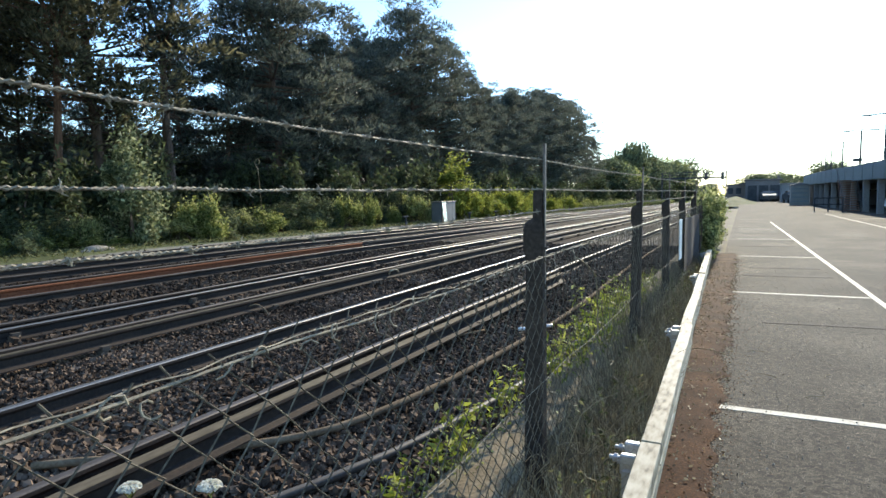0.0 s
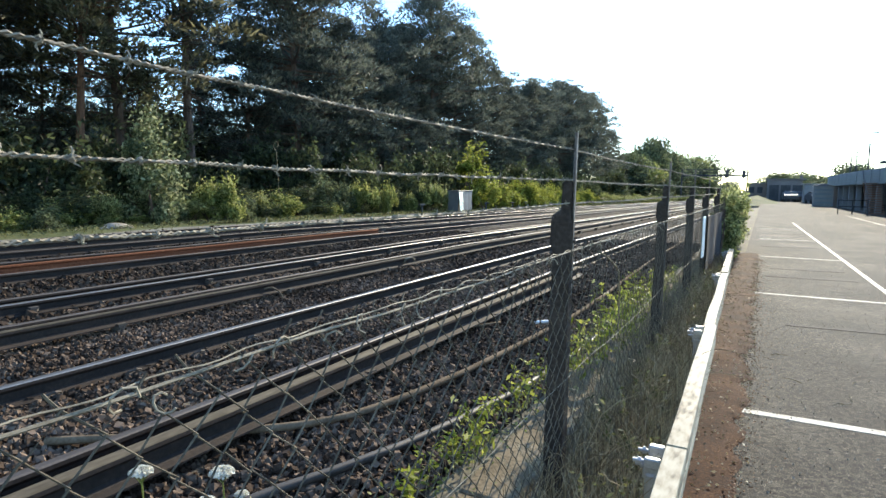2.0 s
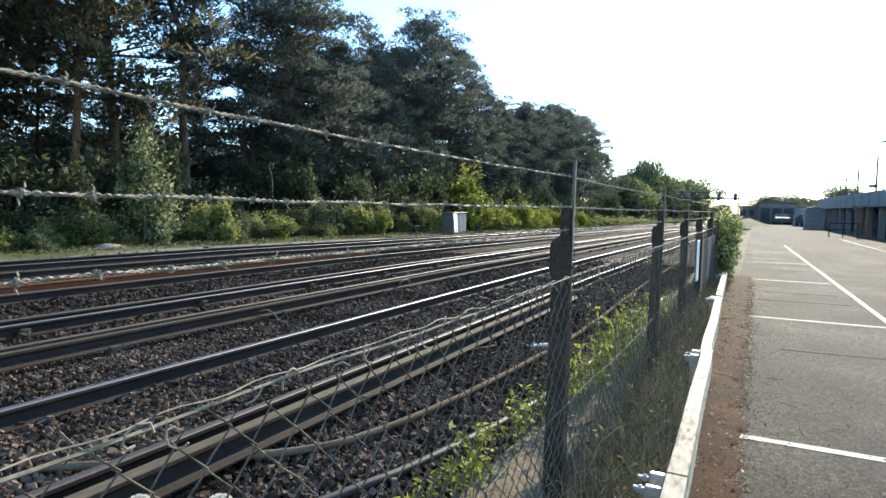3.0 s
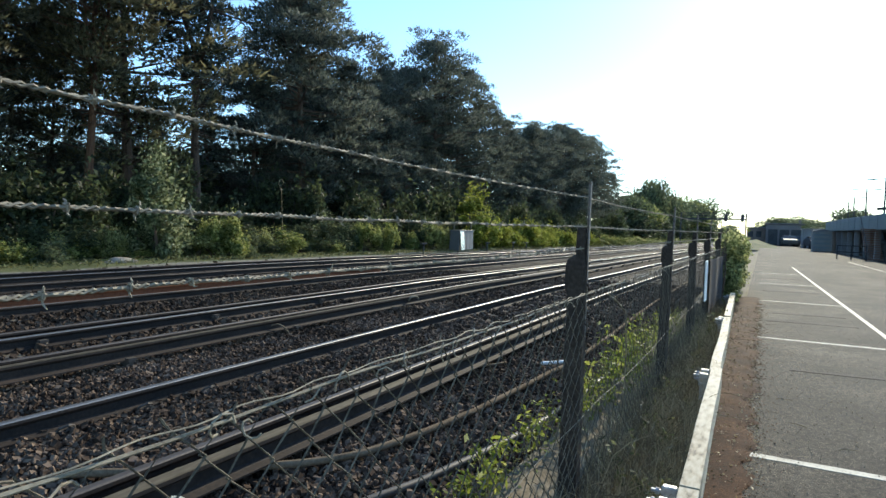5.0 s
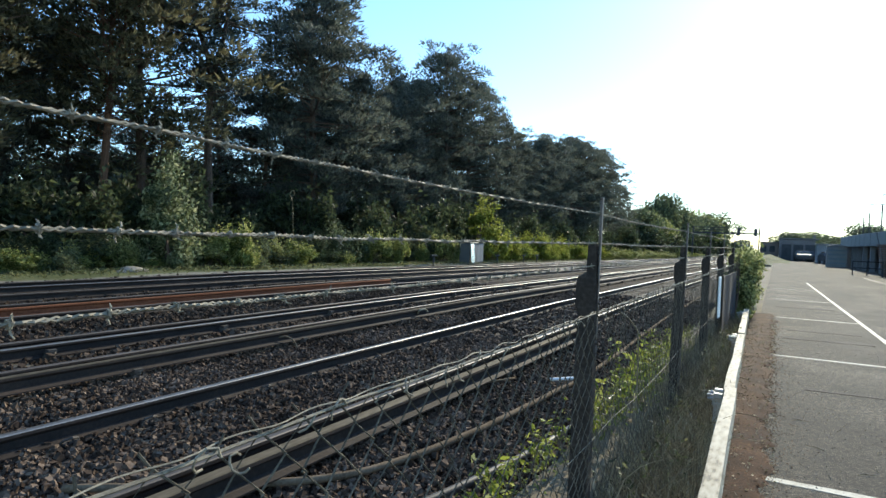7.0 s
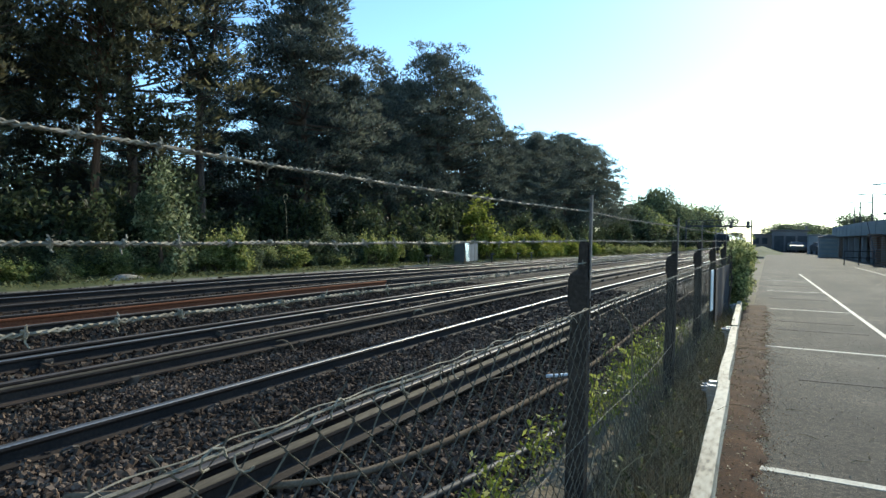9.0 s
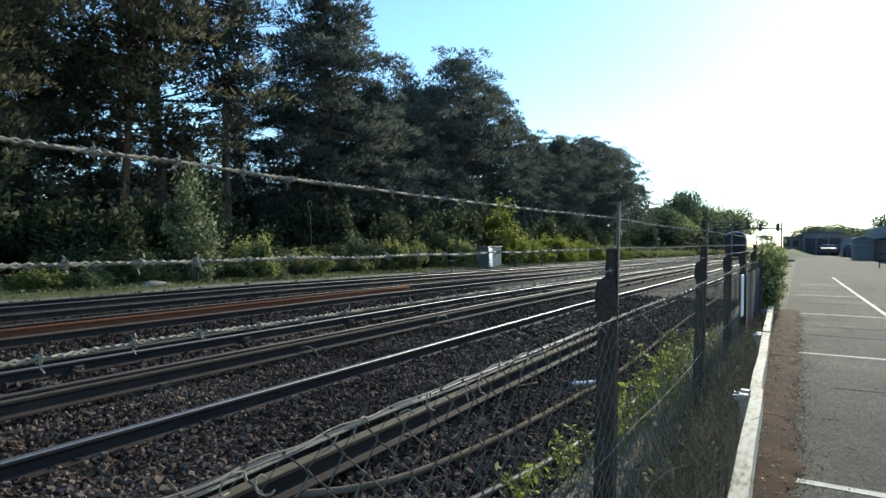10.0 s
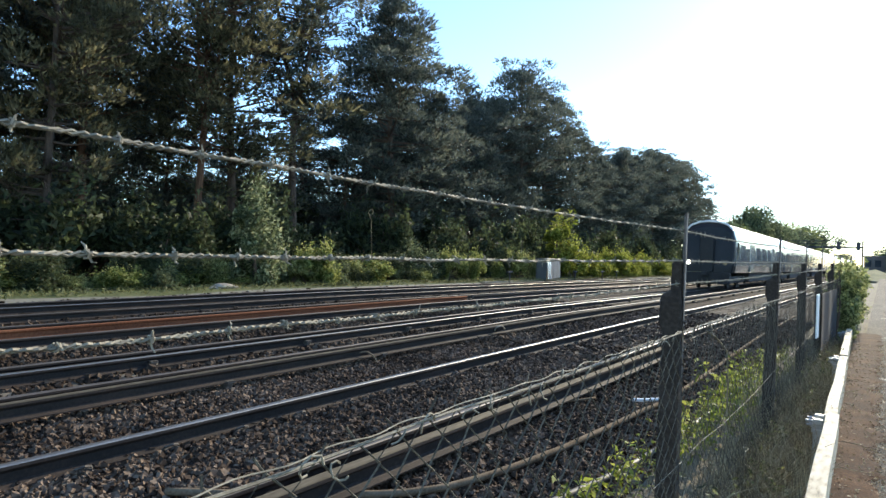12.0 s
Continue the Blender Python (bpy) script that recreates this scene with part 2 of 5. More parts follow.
LAMP_GLOW.node_tree.nodes["Principled BSDF"].inputs["Emission Strength"].default_value = 6


# ---- building helpers ----
def mesh_data(name, verts, faces, mats, slots=None):
    me = bpy.data.meshes.new(name)
    me.from_pydata([tuple(v) for v in verts], [], [tuple(f) for f in faces])
    for m in mats if isinstance(mats, (list, tuple)) else [mats]:
        me.materials.append(m)
    if slots is not None:
        me.polygons.foreach_set("material_index", np.asarray(slots, dtype=np.int32))
    me.update()
    return me


def part(name, me, parent=None, label="", m=None, smooth=False):
    """One mesh object, under a thing or a part. me: mesh data, or (verts, faces, material)."""
    if isinstance(me, tuple):
        me = mesh_data(name, *me)
    if smooth:
        me.polygons.foreach_set("use_smooth", np.ones(len(me.polygons), dtype=bool))
    ob = new(name, me)
    if parent:
        ob.parent = parent
    if m is not None:
        ob.matrix_basis = m
    if label:
        ob["label"] = label
    return ob


def thing(name, label, category, group="", kind="", m=None):
    ob = new(name)
    ob.empty_display_size = 0.2
    if m is not None:
        ob.matrix_basis = m
    return tagged(ob, label, category, group, kind)


class Geo:
    """Gathers vertices and faces of one mesh."""

    def __init__(self):
        self.v, self.f, self.s = [], [], []

    def add(self, verts, faces, slot=0):
        n = len(self.v)
        self.v.extend(tuple(p) for p in verts)
        self.f.extend(tuple(i + n for i in f) for f in faces)
        self.s.extend([slot] * len(faces))
        return self

    def box(self, x0, x1, y0, y1, z0, z1, slot=0, bevel=0.0):
        """A box, its long edges chamfered where bevel is given."""
        if not bevel:
            v = [(x, y, z) for z in (z0, z1) for y in (y0, y1) for x in (x0, x1)]
            f = [(0, 2, 3, 1), (4, 5, 7, 6), (0, 1, 5, 4), (2, 6, 7, 3), (0, 4, 6, 2), (1, 3, 7, 5)]
            return self.add(v, f, slot)
        b = bevel
        rings = []
        for z, i in ((z0, b), (z0 + b, 0), (z1 - b, 0), (z1, b)):
            xa, xb, ya, yb = x0 + i, x1 - i, y0 + i, y1 - i
            rings.append([(xa + b, ya, z), (xb - b, ya, z), (xb, ya + b, z), (xb, yb - b, z), (xb - b, yb, z), (xa + b, yb, z), (xa, yb - b, z), (xa, ya + b, z)])
        v = [p for r in rings for p in r]
        f = [tuple(range(7, -1, -1)), tuple(range(24, 32))]
        for k in range(3):
            f += [(8 * k + i, 8 * k + (i + 1) % 8, 8 * k + 8 + (i + 1) % 8, 8 * k + 8 + i) for i in range(8)]
        return self.add(v, f, slot)

    def tube(self, pts, radii, sides=6, slot=0, cap=True):
        pts = [Vector(p) for p in pts]
        if not isinstance(radii, (list, tuple)):
            radii = [radii] * len(pts)
        v, f = [], []
        for k, p in enumerate(pts):
            d = (pts[min(k + 1, len(pts) - 1)] - pts[max(k - 1, 0)])
            d = d.normalized() if d.length > 1e-9 else Vector((0, 0, 1))
            u = d.cross(Vector((0.13, 0.31, 0.94)))
            if u.length < 0.1:
                u = d.cross(Vector((1, 0, 0)))
            u.normalize()
            w = d.cross(u)
            for i in range(sides):
                t = 2 * math.pi * i / sides
                v.append(p + radii[k] * (math.cos(t) * u + math.sin(t) * w))
        for k in range(len(pts) - 1):
            f += [(k * sides + i, k * sides + (i + 1) % sides, (k + 1) * sides + (i + 1) % sides, (k + 1) * sides + i) for i in range(sides)]
        if cap and sides > 2:
            f += [tuple(range(sides - 1, -1, -1)), tuple(range((len(pts) - 1) * sides, len(pts) * sides))]
        return self.add(v, f, slot)

    def sweep(self, profile, stations, slots=None):
        """A closed profile of (x, z) carried along stations of (x, y, z); slots: one per profile edge."""
        n = len(profile)
        v = [(px + sx, sy, pz + sz) for sx, sy, sz in stations for px, pz in profile]
        base = len(self.v)
        self.v.extend(v)
        for k in range(len(stations) - 1):
            for i in range(n):
                self.f.append((base + k * n + i, base + k * n + (i + 1) % n, base + (k + 1) * n + (i + 1) % n, base + (k + 1) * n + i))
                self.s.append(slots[i] if slots else 0)
        for end in (tuple(base + i for i in range(n - 1, -1, -1)), tuple(base + (len(stations) - 1) * n + i for i in range(n))):
            self.f.append(end)
            self.s.append(0)
        return self

    def data(self, name, mats):
        return mesh_data(name, self.v, self.f, mats, self.s)


def sheet(x0, x1, y0, y1, z, nx, ny, relief=0.0, scale=0.5, fall=None):
    xs, ys = np.linspace(x0, x1, nx + 1), np.linspace(y0, y1, ny + 1)
    v = []
    for y in ys:
        for x in xs:
            dz = relief * noise.noise((x * scale, y * scale, 3.1)) if relief else 0
            v.append((x, y, z + dz + (fall(y) if fall else 0)))
    f = [(j * (nx + 1) + i, j * (nx + 1) + i + 1, (j + 1) * (nx + 1) + i + 1, (j + 1) * (nx + 1) + i) for j in range(ny) for i in range(nx)]
    return v, f


def fall(y):
    """The line falls gently away to the south."""
    return -0.0085 * max(0.0, y - 14)


def triangles(name, centres, size, mat, rng, flat=0.0, thin=0.45, points=4):
    """Leaf triangles in any direction at the centres; flat: 0 any way, 1 lying."""
    c = np.asarray(centres)
    n = len(c)
    a = rng.normal(size=(n, 3))
    a[:, 2] *= 1 - 0.7 * flat
    a /= np.linalg.norm(a, axis=1, keepdims=True)
    b = np.cross(a, rng.normal(size=(n, 3)))
    b /= np.linalg.norm(b, axis=1, keepdims=True) + 1e-9
    s = (np.asarray(size) * rng.uniform(0.6, 1.35, n))[:, None]
    v = np.stack([c - a * s * 0.5, c + b * s * thin * 0.5 + a * s * 0.05, c + a * s * 0.5, c - b * s * thin * 0.5 + a * s * 0.05], 1)
    if points == 3:
        v = np.stack([c - a * s * 0.5, c + b * s * thin - a * s * 0.2, c + a * s * 0.5], 1)
    v, k = v.reshape(-1, 3), points
    me = bpy.data.meshes.new(name)
    me.vertices.add(k * n)
    me.vertices.foreach_set("co", v.astype(np.float32).ravel())
    me.loops.add(k * n)
    me.loops.foreach_set("vertex_index", np.arange(k * n, dtype=np.int32))
    me.polygons.add(n)
    me.polygons.foreach_set("loop_start", np.arange(0, k * n, k, dtype=np.int32))
    me.materials.append(mat)
    me.update(calc_edges=True)
    return me


# ---- ground ----
v, f = sheet(-700, 700, -300, 1500, -6.5, 20, 24)
tagged(part("ground", (v, f, EARTH)), "bare brown earth round the railway and car park", "ground", kind="structure")
v, f = sheet(-60, -16.5, -30, 600, 0.0, 40, 160, 0.16, 0.35, fall)
tagged(part("verge", (v, f, GRASS_GROUND), smooth=True), "rough grass verge below the trees", "verge", kind="structure")
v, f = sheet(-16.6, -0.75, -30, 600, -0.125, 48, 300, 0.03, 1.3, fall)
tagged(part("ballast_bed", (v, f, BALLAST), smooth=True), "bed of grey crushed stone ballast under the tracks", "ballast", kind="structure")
v, f = sheet(-0.78, 0.42, -6, 60, -0.05, 10, 120, 0.05, 2.2)
tagged(part("fence_verge", (v, f, EARTH), smooth=True), "weedy strip of dark soil below the fence", "soil", kind="structure")
g = Geo().add(*sheet(0.3, 60, -30, 130, 0.0, 30, 60))
car_park = tagged(part("car_park", g.data("car_park", ASPHALT)), "worn grey asphalt of an empty car park", "car park", kind="structure")
# needle litter along the edge, its outer edge ragged
rng = np.random.default_rng(5)
v, f = [], []
for k in range(321):
    y = -3 + k * 0.06
    x1 = 0.57 + 0.09 * noise.noise((y * 1.7, 0, 0)) + 0.11 * noise.noise((y * 4.6, 2, 0)) + 0.06 * noise.noise((y * 13, 6, 0))
    v += [(0.3 - 0.012 * y, y, 0.002), (0.42, y, 0.022 + 0.012 * noise.noise((y * 3, 5, 0))), (x1 - 0.04, y, 0.012), (x1, y, 0.003)]
    if k:
        f += [(4 * k - 4 + i, 4 * k - 3 + i, 4 * k + 1 + i, 4 * k + i) for i in range(3)]
tagged(part("needle_litter", (v, f, MOSS), smooth=True), "reddish brown strip of old pine needles and moss", "litter", kind="stuff")


def painted_line(pts, width):
    """A worn painted stripe along points on the asphalt."""
    g = Geo()
    (xa, ya), (xb, yb) = pts
    d = Vector((xb - xa, yb - ya, 0))
    n = max(4, int(d.length / 0.12))
    side = Vector((-d.y, d.x, 0)).normalized() * width / 2
    v = []
    for k in range(n + 1):
        p = Vector((xa, ya, 0.004)) + d * k / n
        w = 1 + 0.12 * noise.noise((p.x * 9, p.y * 9, 1))
        v += [p + side * w, p - side * w, p - side * w - Vector((0, 0, 0.004)), p + side * w - Vector((0, 0, 0.004))]
    f = [(4 * k, 4 * k + 1, 4 * k + 5, 4 * k + 4) for k in range(n)]
    f += [(4 * k + 1, 4 * k + 2, 4 * k + 6, 4 * k + 5) for k in range(n)] + [(4 * k + 3, 4 * k, 4 * k + 4, 4 * k + 7) for k in range(n)]
    return tagged(part("bay_line", g.add(v, f).data("bay_line", LINE_PAINT)), "worn white painted parking bay line", "road marking", "parking bay lines", "structure")


for y in (-0.7, 4.72, 10.1, 15.7, 21.3, 26.9):
    painted_line(((0.54, y), (2.48 - 0.02 * y, y + 0.02)), 0.085)
painted_line(((2.55, -1.0), (1.87, 33.0)), 0.078)
for y in (20, 25.5, 31, 36.5):
    painted_line(((6.0, y), (7.6, y + 0.2)), 0.07)
painted_line(((6.0, 12), (5.2, 44)), 0.065)

# darker bands across the asphalt
for y, xa, xb, w in ((7.9, 0.9, 2.1, 0.1), (12.2, 0.7, 2.05, 0.22), (13.4, 0.8, 2.0, 0.12), (18.6, 0.6, 1.95, 0.25), (24, 0.6, 1.8, 0.3)):
    band = painted_line(((xa, y), (xb, y + 0.1)), w)
    band.name = "tar_seam"
    band.data.materials[0] = DARK_BAND
    tagged(band, "dark band across the asphalt", "road surface", "tar seams")

# ---- railway ----
HEAD = 0.05                      # top of the running rails
RAIL = [(0.024, 0.0), (0.0305, -0.003), (0.0345, -0.009), (0.036, -0.03), (0.022, -0.045), (0.009, -0.058), (0.009, -0.118), (0.03, -0.138), (0.07, -0.148), (0.07, -0.159),
        (-0.07, -0.159), (-0.07, -0.148), (-0.03, -0.138), (-0.009, -0.118), (-0.009, -0.058), (-0.022, -0.045), (-0.036, -0.03), (-0.0345, -0.009), (-0.0305, -0.003), (-0.024, 0.0)]
RAIL_SLOTS = [0, 0] + [1] * 15 + [0, 0, 0]
STATIONS = [-25, -10, 0, 14, 30, 60, 100, 150, 220, 320, 420, 600]


def rail(parent, x, head=RAIL_HEAD, side=RAIL_SIDE, raise_by=0.0, y0=-25, y1=600, label="", name="rail", wide=1.0):
    ys = [y0] + [y for y in STATIONS if y0 < y < y1] + [y1]
    prof = [(px * wide, pz) for px, pz in reversed(RAIL)]
    g = Geo().sweep(prof, [(x, y, HEAD + raise_by + fall(y)) for y in ys], [RAIL_SLOTS[(len(RAIL) - 2 - i) % len(RAIL)] for i in range(len(RAIL))])
    me = g.data(name, [head, side])
    me.polygons.foreach_set("use_smooth", np.array([p.material_index == 0 and len(p.vertices) == 4 for p in me.polygons]))
    return part(name, me, parent, label)


def track(xa, xb, heads, label):
    t = thing("railway_track", label, "railway track", "four running tracks")
    for x, h in zip((xa, xb), heads):
        rail(t, x, h, label="polished running rail" if h is RAIL_HEAD else "dull brown running rail")
    return t


TRACKS = [
    track(-2.57, -4.04, (RAIL_DULL, RAIL_HEAD), "ballasted railway track with one bright worn rail"),
    track(-5.97, -7.47, (RAIL_DULL, RAIL_DULL), "ballasted railway track in the middle of the line"),
    track(-9.65, -11.12, (RAIL_DULL, RAIL_DULL), "ballasted railway track beside a rusty rail"),
    track(-12.75, -14.22, (RAIL_DULL, RAIL_HEAD), "ballasted railway track next to the grass verge"),
]
SLEEPER_ENDS = [(-2.57, -4.04), (-5.97, -7.47), (-9.65, -11.12), (-12.75, -14.22)]


def conductor(x, y0, y1, label, head=RAIL_DULL, side=RAIL_SIDE, wide=1.0, lift=0.075):
    c = thing("conductor_rail", label, "conductor rail", "conductor rails")
    rail(c, x, head, side, lift, y0, y1, name="rail", wide=wide)
    g = Geo().tube([(0, 0, -0.19), (0, 0, -0.15)], 0.075, 8).tube([(0, 0, -0.15), (0, 0, -0.12)], 0.06, 8).tube([(0, 0, -0.12), (0, 0, -0.085)], 0.075, 8)
    g.box(-0.085, 0.085, -0.05, 0.05, -0.088, -0.06)
    me = g.data("insulator", CERAMIC)
    y = y0 + 0.8
    while y < min(y1, 70):
        part("insulator", me, c, m=pose(x, y, HEAD + 0.0 + fall(y)))
        y += 2.6
    return c


conductor(-2.2, -20, 10.6, "dull grey conductor rail with a flat top on insulators", COND_TOP, wide=1.3)
conductor(-5.42, -20, 400, "dark conductor rail with a worn top edge", COND_TOP)
conductor(-7.08, -20, 400, "polished conductor rail catching the sun", RAIL_HEAD, lift=0.004)
conductor(-10.1, -20, 16.0, "orange rusty conductor rail in the ballast", RAIL_ORANGE, RAIL_ORANGE)
conductor(-14.45, -20, 400, "dark conductor rail beside the outermost track")
conductor(-10.1, 16.4, 400, "dull conductor rail continuing past a joint")

# rail clips on the nearer rails
g = Geo().tube([(0, -0.06, 0.0), (0.03, -0.05, 0.03), (0.05, 0.0, 0.045), (0.03, 0.05, 0.03), (0.045, 0.06, 0.0), (0.0, 0.03, 0.012)], 0.011, 5)
g.box(-0.03, 0.03, -0.05, 0.05, -0.02, 0.004)
CLIP = g.data("rail_clip", RAIL_SIDE)
CLIP.materials[0] = CERAMIC
for t, xs, n in ((TRACKS[0], (-2.57, -4.04), 46), (TRACKS[1], (-5.97, -7.47), 40)):
    for x in xs:
        for k in range(n):
            y = 0.1 + 0.65 * k
            part("rail_clip", CLIP, t, m=pose(x + 0.085, y, HEAD - 0.145 + fall(y)))

# sleepers, flush with the ballast
g = Geo().box(-1.25, 1.25, -0.125, 0.125, -0.2, 0.0, bevel=0.02)
SLEEPER_ME = g.data("sleeper", SLEEPER)
for t, (xa, xb) in zip(TRACKS[:3], SLEEPER_ENDS):
    for k in range(100 if t is not TRACKS[2] else 60):
        y = -4 + 0.65 * k
        part("sleeper", SLEEPER_ME, t, m=pose((xa + xb) / 2, y, HEAD - 0.165 + fall(y), 0, 0, 0))


# loose stones
def stones(name, x0, x1, y0, y1, count, size, z, seed, mat=STONE):
    rng = np.random.default_rng(seed)
    block = np.array([(x, y, z) for z in (-1, 1) for y in (-1, 1) for x in (-1, 1)]) * 0.72
    tri = np.array([(0, 2, 3), (0, 3, 1), (4, 5, 7), (4, 7, 6), (0, 1, 5), (0, 5, 4), (2, 6, 7), (2, 7, 3), (0, 4, 6), (0, 6, 2), (1, 3, 7), (1, 7, 5)])
    n = count
    c = np.stack([rng.uniform(x0, x1, n), rng.uniform(y0, y1, n), np.zeros(n)], 1)
    c[:, 2] = z + rng.uniform(-0.02, 0.02, n) - 0.0085 * np.maximum(0, c[:, 1] - 14)
    s = size * rng.uniform(0.5, 1.25, (n, 1, 1)) * rng.uniform(0.4, 1.3, (n, 1, 3))
    v = block[None] * s * 0.5 * (1 + rng.uniform(-0.45, 0.3, (n, 8, 3)))
    a = rng.normal(size=(n, 3))
    a /= np.linalg.norm(a, axis=1, keepdims=True)
    b = np.cross(a, rng.normal(size=(n, 3)))
    b /= np.linalg.norm(b, axis=1, keepdims=True)
    r = np.stack([a, b, np.cross(a, b)], 2)
    v = np.einsum("nij,nkj->nki", r, v) + c[:, None]
    fs = (tri[None] + 8 * np.arange(n)[:, None, None]).reshape(-1, 3)
    me = bpy.data.meshes.new(name)
    me.vertices.add(8 * n)
    me.vertices.foreach_set("co", v.astype(np.float32).ravel())
    me.loops.add(36 * n)
    me.loops.foreach_set("vertex_index", fs.astype(np.int32).ravel())
    me.polygons.add(12 * n)
    me.polygons.foreach_set("loop_start", np.arange(0, 36 * n, 3, dtype=np.int32))
    me.materials.append(mat)
    me.update(calc_edges=True)
    me.shade_flat()
    ob = new(name, me)
    return tagged(ob, "loose grey crushed stones of the track ballast", "stones", kind="stuff")


stones("ballast_stones", -2.5, -0.75, 0.6, 8, 15500, 0.052, -0.115, 1)
stones("ballast_stones", -5.9, -2.55, 0.6, 9, 30000, 0.052, -0.112, 2)
stones("ballast_stones", -6.0, -0.75, -8, 0.6, 14000, 0.075, -0.115, 6)
stones("ballast_stones", -6.0, -0.8, 8, 20, 14000, 0.074, -0.115, 3)
# farther tracks take the stone with shade in its colour
stones("ballast_stones", -9.6, -5.9, 2, 20, 13000, 0.08, -0.115, 4, STONE_SHADED)
stones("ballast_stones", -16.9, -9.6, 4, 30, 9000, 0.1, -0.118, 5, STONE_SHADED)


def cable(name, pts, r, mat, label):
    out = []
    for k in range(len(pts) - 1):
        p0, p1, p2, p3 = (Vector(pts[max(0, min(len(pts) - 1, k + d))]) for d in (-1, 0, 1, 2))
        for i in range(6):
            t = i / 6
            out.append(0.5 * (2 * p1 + (p2 - p0) * t + (2 * p0 - 5 * p1 + 4 * p2 - p3) * t * t + (3 * p1 - p0 - 3 * p2 + p3) * t ** 3))
    out.append(Vector(pts[-1]))
    out = [p + Vector((0.012 * noise.noise(p * 2.1), 0, 0.008 * noise.noise(p * 3 + Vector((5, 0, 0))))) for p in out]
    return tagged(part(name, Geo().tube(out, r, 8).data(name, mat), smooth=True), label, "cable")


cable("cable", [(-3.1, 2.2, -0.06), (-2.35, 2.75, -0.055), (-1.78, 3.45, -0.06), (-1.53, 4.74, -0.06), (-1.42, 6.2, -0.06), (-1.36, 7.0, -0.06), (-1.4, 9.5, -0.08), (-1.5, 14, -0.08), (-1.6, 22, -0.16)], 0.026, CABLE, "pale grey cable snaking along the ballast")
cable("cable", [(-2.2, 0.8, -0.08), (-1.75, 1.8, -0.07), (-1.40, 2.74, -0.07), (-1.22, 3.3, -0.07), (-1.07, 4.0, -0.07), (-0.92, 5.2, -0.07), (-0.84, 7.5, -0.07), (-0.85, 12, -0.08)], 0.028, CABLE_DARK, "dark cable half sunk in the ballast")
cable("pipe_end", [(-1.6, 6.66, -0.03), (-1.3, 7.0, -0.03)], 0.02, WHITE_PAINT, "short white length of pipe on the ballast")
cable("bond_cable", [(-3.1, 6.0, -0.06), (-2.9, 5.9, -0.05), (-2.4, 5.7, -0.05), (-2.0, 6.6, -0.06)], 0.012, CABLE, "thin grey bonding cable between the rails")
cable("bond_cable", [(-5.44, 6.3, 0.03), (-5.37, 6.42, 0.06), (-5.3, 6.5, 0.0), (-5.22, 6.5, -0.1)], 0.012, CABLE, "thin grey bonding cable curling off a rail")
cable("bond_cable", [(-5.4, 10.0, 0.03), (-5.36, 10.0, 0.1), (-5.33, 10.15, 0.11), (-5.33, 10.25, 0.05)], 0.018, GALV, "short looped bonding wire on a rail")

# concrete edging board below the fence
edging = thing("edging_boards", "pale concrete edging slabs along the foot of the fence", "edging")
for k in range(9):
    y = 0.55 + 1.52 * k
    g = Geo().box(-0.15, 0.15, -0.75, 0.75, -0.2, 0.0, bevel=0.012)
    part("slab", g.data("slab", EDGING), edging, m=pose(-0.52 + random.uniform(-0.01, 0.01), y, -0.02 + random.uniform(-0.006, 0.006), random.uniform(-0.4, 0.4), random.uniform(-1, 1), random.uniform(-0.5, 0.5)))

# ---- fence ----
FX = -0.195
POSTS = [-0.15, 2.98, 6.03, 8.55, 10.9, 13.2, 15.6, 18.2, 20.9, 23.7]
fence = thing("chain_link_fence", "old chain-link fence on concrete posts with three strands of barbed wire", "fence")
WIRE_Z = (1.668, 1.53, 1.425)


def post_mesh():
    """A tapered concrete post with a shoulder, and a cranked neck."""
    g = Geo()
    prof = [(-0.35, 0.048), (0.9, 0.043), (1.2, 0.041), (1.24, 0.041), (1.34, 0.04), (1.37, 0.034), (1.395, 0.024), (1.46, 0.023), (1.515, 0.022), (1.525, 0.018)]
    v, f = [], []
    for z, w in prof:
        b = 0.010
        off = -0.015 if 1.38 > z > 1.22 else 0.0
        o = 0.01 if z > 1.39 else 0
        xs = (-w + off + o, w + o)
        v += [(xs[0] + b, -w, z), (xs[1] - b, -w, z), (xs[1], -w + b, z), (xs[1], w - b, z), (xs[1] - b, w, z), (xs[0] + b, w, z), (xs[0], w - b, z), (xs[0], -w + b, z)]
    for k in range(len(prof) - 1):
        f += [(8 * k + i, 8 * k + (i + 1) % 8, 8 * k + 8 + (i + 1) % 8, 8 * k + 8 + i) for i in range(8)]
    f += [tuple(range(8 * len(prof) - 8, 8 * len(prof)))]
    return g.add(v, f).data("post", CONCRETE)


POST_ME = post_mesh()
g = Geo()
g.box(0.042, 0.046, -0.010, 0.010, 1.0, 1.745).box(0.03, 0.0418, 0.0055, 0.0095, 1.0, 1.745)
for z in (1.06, 1.25):
    g.tube([(0.038, 0, z), (0.056, 0, z)], 0.008, 6)
ARM_ME = g.data("arm", ANGLE_IRON)
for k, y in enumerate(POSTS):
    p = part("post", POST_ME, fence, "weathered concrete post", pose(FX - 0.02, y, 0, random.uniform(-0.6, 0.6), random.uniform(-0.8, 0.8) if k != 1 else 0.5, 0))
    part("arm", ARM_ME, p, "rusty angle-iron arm")


